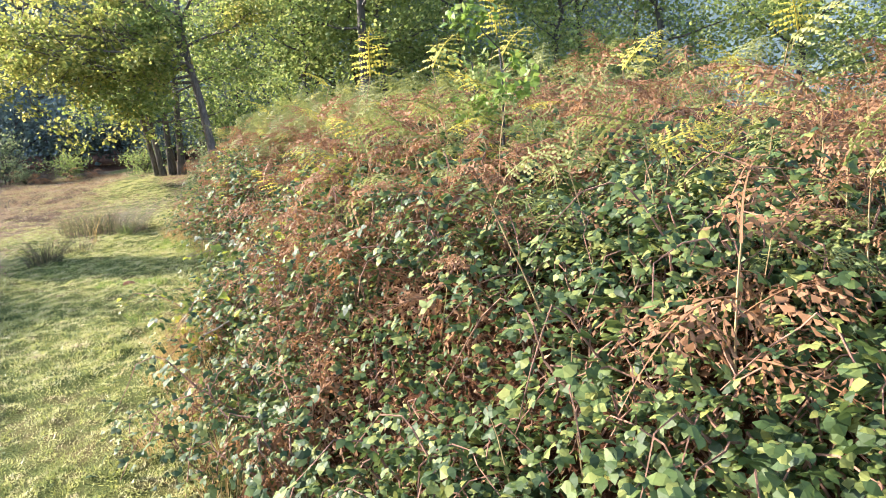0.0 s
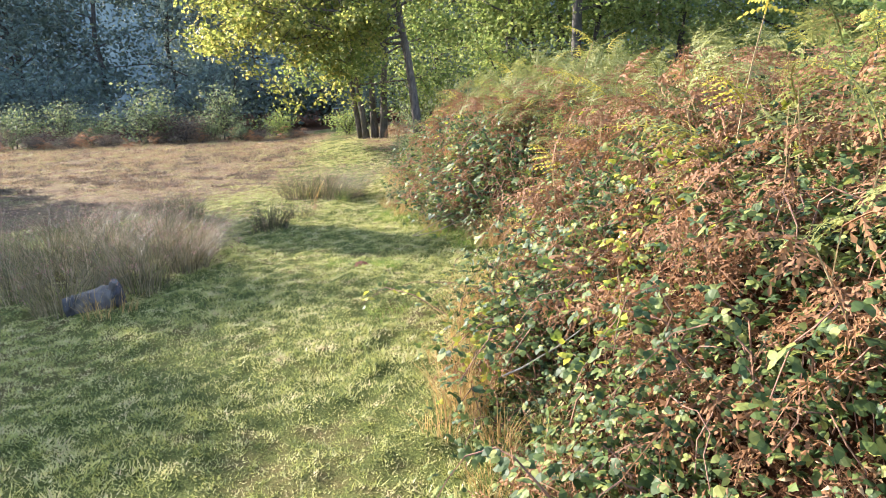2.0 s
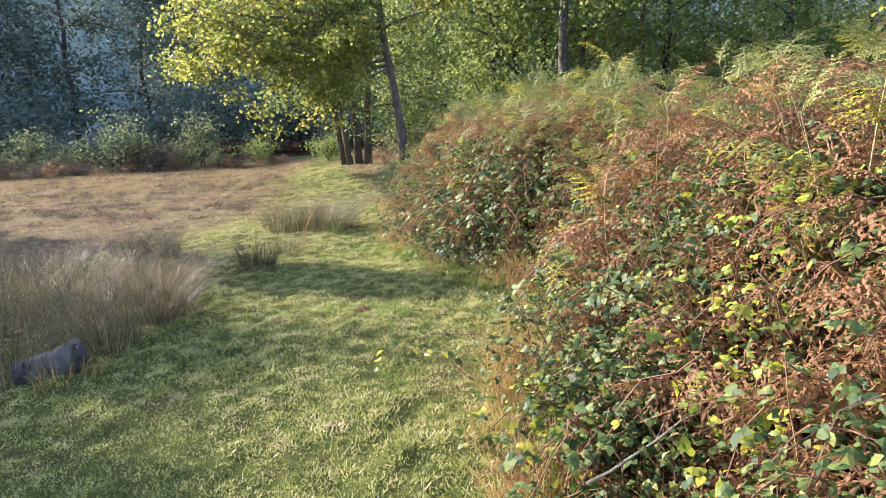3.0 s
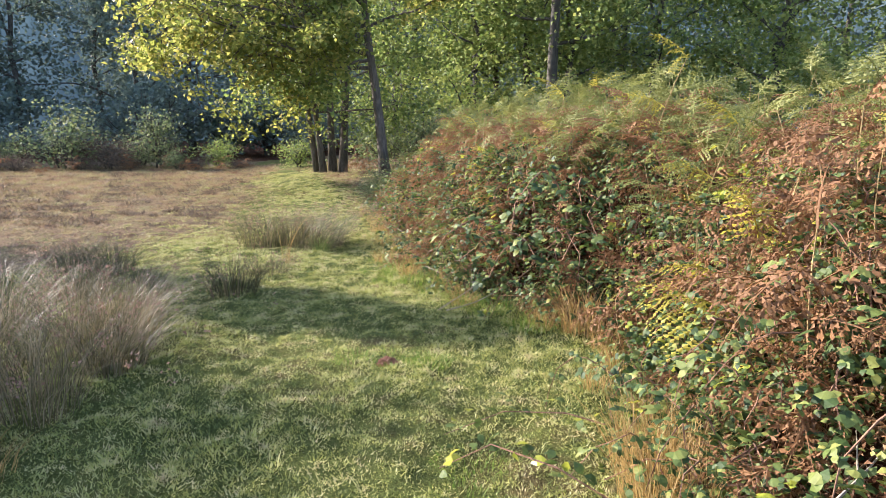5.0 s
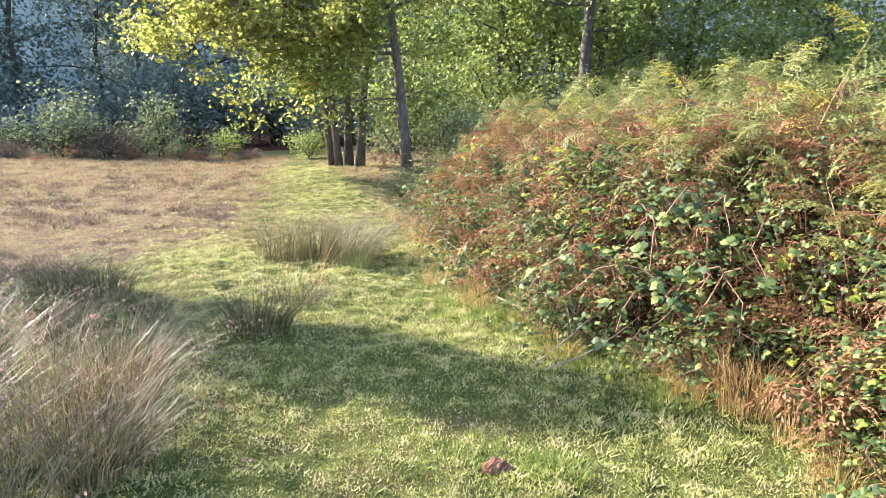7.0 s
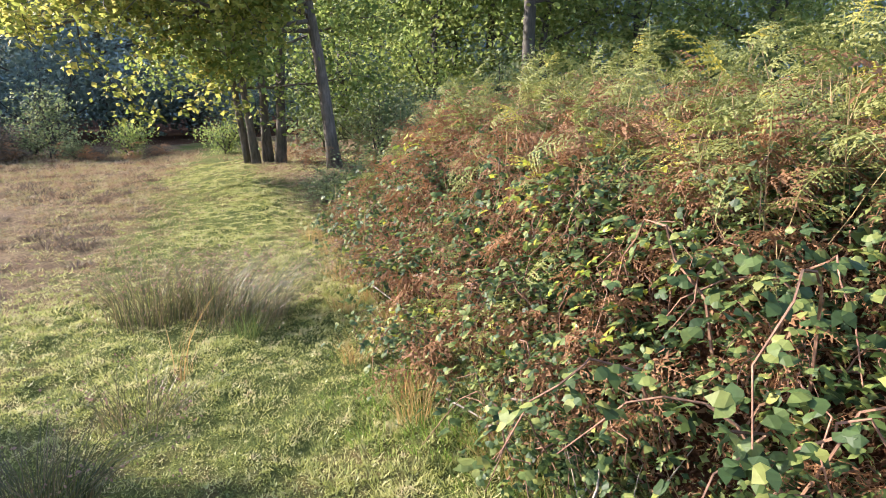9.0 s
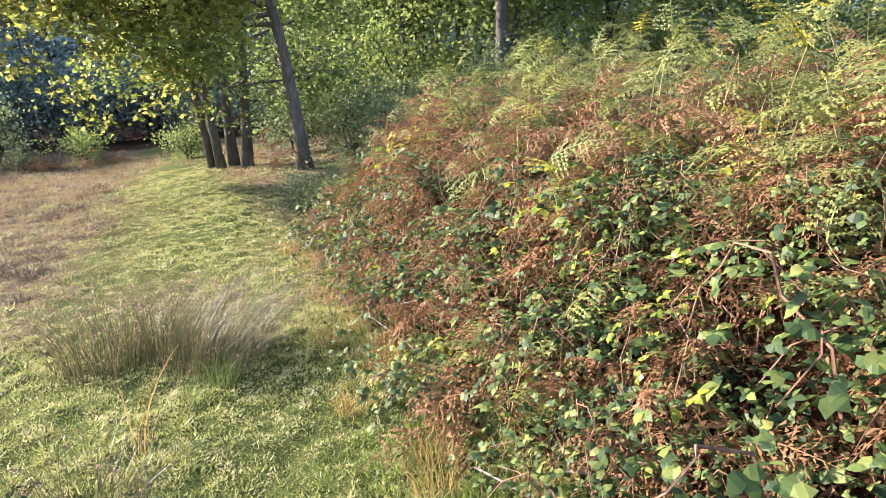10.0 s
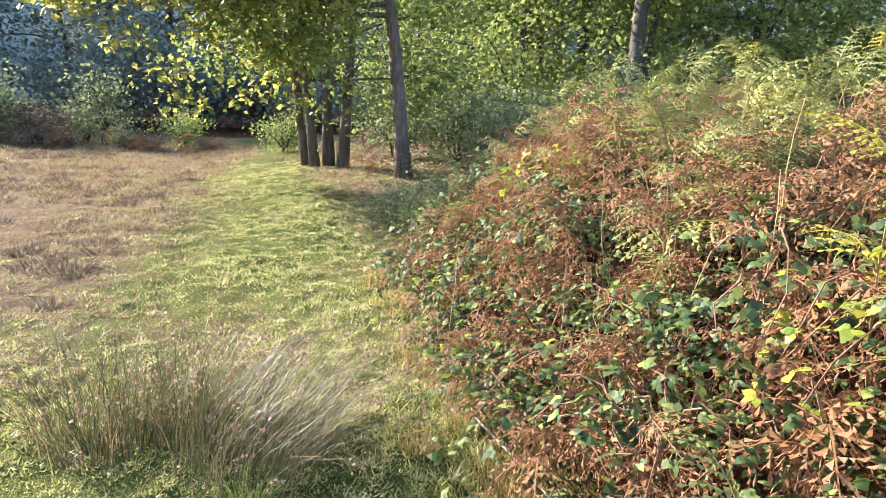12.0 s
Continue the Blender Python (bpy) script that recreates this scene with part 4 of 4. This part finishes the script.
def far_wood():
    """The wood beyond, seen between the trees: a sheet with painted, glowing haze."""
    m, n, l, b = node_material("far_wood_painted_haze")
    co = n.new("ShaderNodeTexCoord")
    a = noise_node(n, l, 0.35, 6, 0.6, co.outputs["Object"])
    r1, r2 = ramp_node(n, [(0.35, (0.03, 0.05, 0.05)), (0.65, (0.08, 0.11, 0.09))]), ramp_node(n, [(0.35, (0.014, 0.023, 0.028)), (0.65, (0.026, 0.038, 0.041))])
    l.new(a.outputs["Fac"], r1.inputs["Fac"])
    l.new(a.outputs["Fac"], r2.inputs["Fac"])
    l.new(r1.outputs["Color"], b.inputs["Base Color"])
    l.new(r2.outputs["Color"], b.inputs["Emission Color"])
    # Faint blue emission stands in for the haze before the far wood.
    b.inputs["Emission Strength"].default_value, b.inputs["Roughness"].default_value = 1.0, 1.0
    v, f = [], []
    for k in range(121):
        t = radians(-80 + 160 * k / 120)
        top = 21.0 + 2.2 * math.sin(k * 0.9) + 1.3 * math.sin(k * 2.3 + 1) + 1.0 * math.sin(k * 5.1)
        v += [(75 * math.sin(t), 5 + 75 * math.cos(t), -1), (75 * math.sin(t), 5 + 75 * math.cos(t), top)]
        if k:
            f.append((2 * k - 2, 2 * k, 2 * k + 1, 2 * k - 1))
    tagged(mesh_object("backdrop", v, f, m), "glowing sheet of blue-green distant wood with painted haze", "backdrop", kind="structure")


far_wood()
main_tree()
coppice()
shade_trees()
plant_wood()
plant_shrubs()


# ---- small things ----
def crumpled_lump(name, at, size, material, label, category, seed):
    """A rounded lump with a cracked, crumpled surface."""
    r = np.random.default_rng(seed)
    bm = bmesh.new()
    bmesh.ops.create_icosphere(bm, subdivisions=4, radius=1)
    off = Vector(r.random(3) * 20)
    for v in bm.verts:
        d = v.co.normalized()
        k = 1 + 0.35 * noise.noise(d * 1.6 + off) - 0.25 * abs(noise.noise(d * 4.2 + off)) + 0.08 * noise.noise(d * 11 + off)
        v.co = Vector((d.x * size[0], d.y * size[1], d.z * size[2])) * k
    me = bpy.data.meshes.new(name)
    bm.to_mesh(me)
    bm.free()
    me.materials.append(material)
    ob = new(name, me)
    ob.location = at
    return tagged(ob, label, category)


CLAY = soil_material("pink_clay", [(0.3, (0.20, 0.10, 0.06)), (0.6, (0.36, 0.20, 0.13)), (0.85, (0.46, 0.29, 0.20))], (0.5, 0.4, 0.35))
LOG_BARK = bark_material("weathered_log_bark", (0.03, 0.028, 0.028), (0.09, 0.08, 0.08))
LOG_WOOD = bark_material("bare_grey_wood", (0.06, 0.054, 0.046), (0.17, 0.15, 0.125))
crumpled_lump("fungus", (0.0, 6.6, float(lie(0, 6.6)) + 0.02), (0.062, 0.05, 0.042), CLAY, "crumpled pinkish-brown fungus in a green tuft", "fungus", 5)


def fallen_log():
    """A short log, its bark gone on the upper side, with a dark hollow end and a stub of a branch."""
    ob = thing("log", (-2.0, 5.62, float(lie(-2.0, 5.62)) + 0.11), "short grey fallen log with bare wood and dark bark ends", "log")
    ob.matrix_basis = pose(-2.02, 5.6, float(lie(-2.02, 5.6)) + 0.07, 0, -11, 20) @ Matrix.Scale(0.82, 4)
    r = np.random.default_rng(2)

    def barrel(x0, x1, rad, rough, n=22, rings=12):
        v, f = [], []
        for k in range(rings + 1):
            for a in range(n):
                t = 2 * math.pi * a / n
                q = rad * (1 + rough * noise.noise(Vector((math.cos(t) * 2, math.sin(t) * 2, k * 0.35))) + 0.03 * math.sin(5 * t))
                v.append((x0 + (x1 - x0) * k / rings, q * math.cos(t), q * math.sin(t)))
        for k in range(rings):
            for a in range(n):
                b = (a + 1) % n
                f.append((k * n + a, k * n + b, (k + 1) * n + b, (k + 1) * n + a))
        f += [tuple(range(n))[::-1], tuple(rings * n + a for a in range(n))]
        return v, f

    mesh_object("bare_wood", *barrel(-0.19, 0.17, 0.11, 0.35), LOG_WOOD, ob, "bare weathered grey wood", smooth=True)
    mesh_object("bark_end", *barrel(-0.27, -0.17, 0.112, 0.4, rings=5), LOG_BARK, ob, "dark bark at the end of the log", smooth=True)
    mesh_object("bark_end", *barrel(0.15, 0.24, 0.108, 0.45, rings=5), LOG_BARK, ob, "dark bark at the end of the log", smooth=True)
    v, f = tube([(0.17, -0.03, 0.06), (0.2, -0.06, 0.12), (0.22, -0.08, 0.15)], (0.045, 0.04, 0.035), 8)
    mesh_object("branch_stub", v, f, LOG_WOOD, ob, "sawn-off pale branch stub")


fallen_log()


def dead_sticks():
    """Bleached sticks and long canes that lie on the foot of the bank."""
    r = np.random.default_rng(61)
    rows = [(0.95, 7.75, 0.10, 20, 0.9), (0.8, 7.95, 0.12, 35, 0.8), (1.0, 8.05, 0.2, 50, 0.7), (1.15, 8.3, 0.08, -40, 1.0), (1.0, 8.5, 0.1, -30, 0.9), (0.75, 8.6, 0.06, -55, 0.8), (0.62, 10.3, 0.07, -62, 1.0), (0.75, 10.4, 0.2, -50, 0.7),
            (1.3, 4.3, 0.2, 25, 0.5), (1.2, 3.4, 0.15, 10, 0.6)]
    for x, y, up, yaw, ln in rows:
        z = float(lie(x, y))
        ob = thing("stick", (x, y, z + up), "thin bleached dead stick caught in the brambles", "stick", "dead sticks on the bank")
        ob.rotation_euler = (0, radians(r.normal(0, 14)), radians(yaw))
        p = limb_path(r, (-ln / 2, 0, 0), (1, 0, 0), ln, 6, 0.05, 0)
        v, f = tube(p, np.linspace(0.006, 0.0025, 7), 5)
        mesh_object("twig", v, f, DEADWOOD, ob)
        q = limb_path(r, p[3], (1, 0.7, 0.4), ln * 0.35, 4, 0.08, 0)
        v, f = tube(q, np.linspace(0.0035, 0.0015, 5), 4)
        mesh_object("side_twig", v, f, DEADWOOD, ob)


dead_sticks()


def sapling(x, y, h, seed, mat, label):
    """A thin sapling that stands out of the bank."""
    r = np.random.default_rng(seed)
    trunk = limb_path(r, (0, 0, 0), (0.03, 0, 1), h, 6, 0.05, 0.1)
    limbs = [(tuple(trunk[2 + k % 5]), (math.cos(2.4 * k), math.sin(2.4 * k), 0.5), 0.32 * h, 0.005) for k in range(8)]
    broadleaf("sapling", (x, y, float(lie(x, y)) - 0.03), label, [(trunk, 0.012)], limbs, 60, 420, 0.06, mat, BARK_DARK, seed, "", 0.05, "sapling", 1, False)


sapling(2.85, 2.85, 0.95, 71, TUFT, "thin sapling with fresh green leaves in the bracken")
sapling(3.3, 4.4, 0.8, 72, LIGHT_LEAF, "thin sapling with pale green leaves in the bracken")


def bramble_runner(path, label, seed):
    """A long bramble cane that has grown out over the grass, with leaves along it."""
    r = np.random.default_rng(seed)
    ob = thing("bramble_runner", path[0], label, "bramble")
    p = [np.array(q) - np.array(path[0]) for q in path]
    fine = [p[k] + (p[k + 1] - p[k]) * u for k in range(len(p) - 1) for u in (0, 0.25, 0.5, 0.75)] + [p[-1]]
    v, f = tube(fine, np.linspace(0.0045, 0.0018, len(fine)), 5)
    mesh_object("cane", v, f, CANE, ob)
    for k in range(1, len(fine)):
        for _ in range(2):
            at = np.array([fine[k] + r.normal(0, 0.025, 3) + (0, 0, 0.015)])
            lv, lf = scattered(OVATE, OVATE_F, at, leaf_axes(r, r.normal(0, 0.5, (1, 3)) + (0, 0, 1)), np.array([0.04 + 0.025 * r.random()]))
            mesh_object("leaf", lv, lf, BRAMBLE if r.random() < 0.7 else BRAMBLE_YELLOW, ob)


def ground_path(points):
    return [(x, y, float(lie(x, y)) + z) for x, y, z in points]


bramble_runner(ground_path([(1.05, 5.35, 0.06), (0.8, 5.5, 0.12), (0.5, 5.55, 0.13), (0.2, 5.5, 0.05)]), "bramble runner lying out over the grass", 81)
bramble_runner(ground_path([(0.75, 4.6, 0.15), (0.5, 4.75, 0.30), (0.3, 4.95, 0.28), (0.12, 5.1, 0.12)]), "bramble runner arching out over the grass", 82)
bramble_runner(ground_path([(1.3, 7.6, 0.3), (1.05, 7.45, 0.35), (0.85, 7.3, 0.22), (0.75, 7.2, 0.08)]), "bramble runner hanging down to the grass", 83)
bramble_runner(ground_path([(0.55, 12.6, 0.3), (0.3, 12.5, 0.34), (0.1, 12.4, 0.2), (0.0, 12.35, 0.06)]), "bramble runner hanging down to the grass", 84)
tuft("grass_tuft", -0.9, 9.85, 0.06, 0.75, 14, STRAW, "few tall dry grass stalks leaning over the track", "grass tuft", (0.35, 0.1), 0.3, 0.006, 0, "", 0.2, 5)
tuft("grass_tuft", -1.85, 5.42, 0.2, 0.28, 90, STRAW, "dry grass tuft in front of the log", "grass tuft", (0.2, -0.1), 0.6, 0.004, 0, "", 0.25, 3)
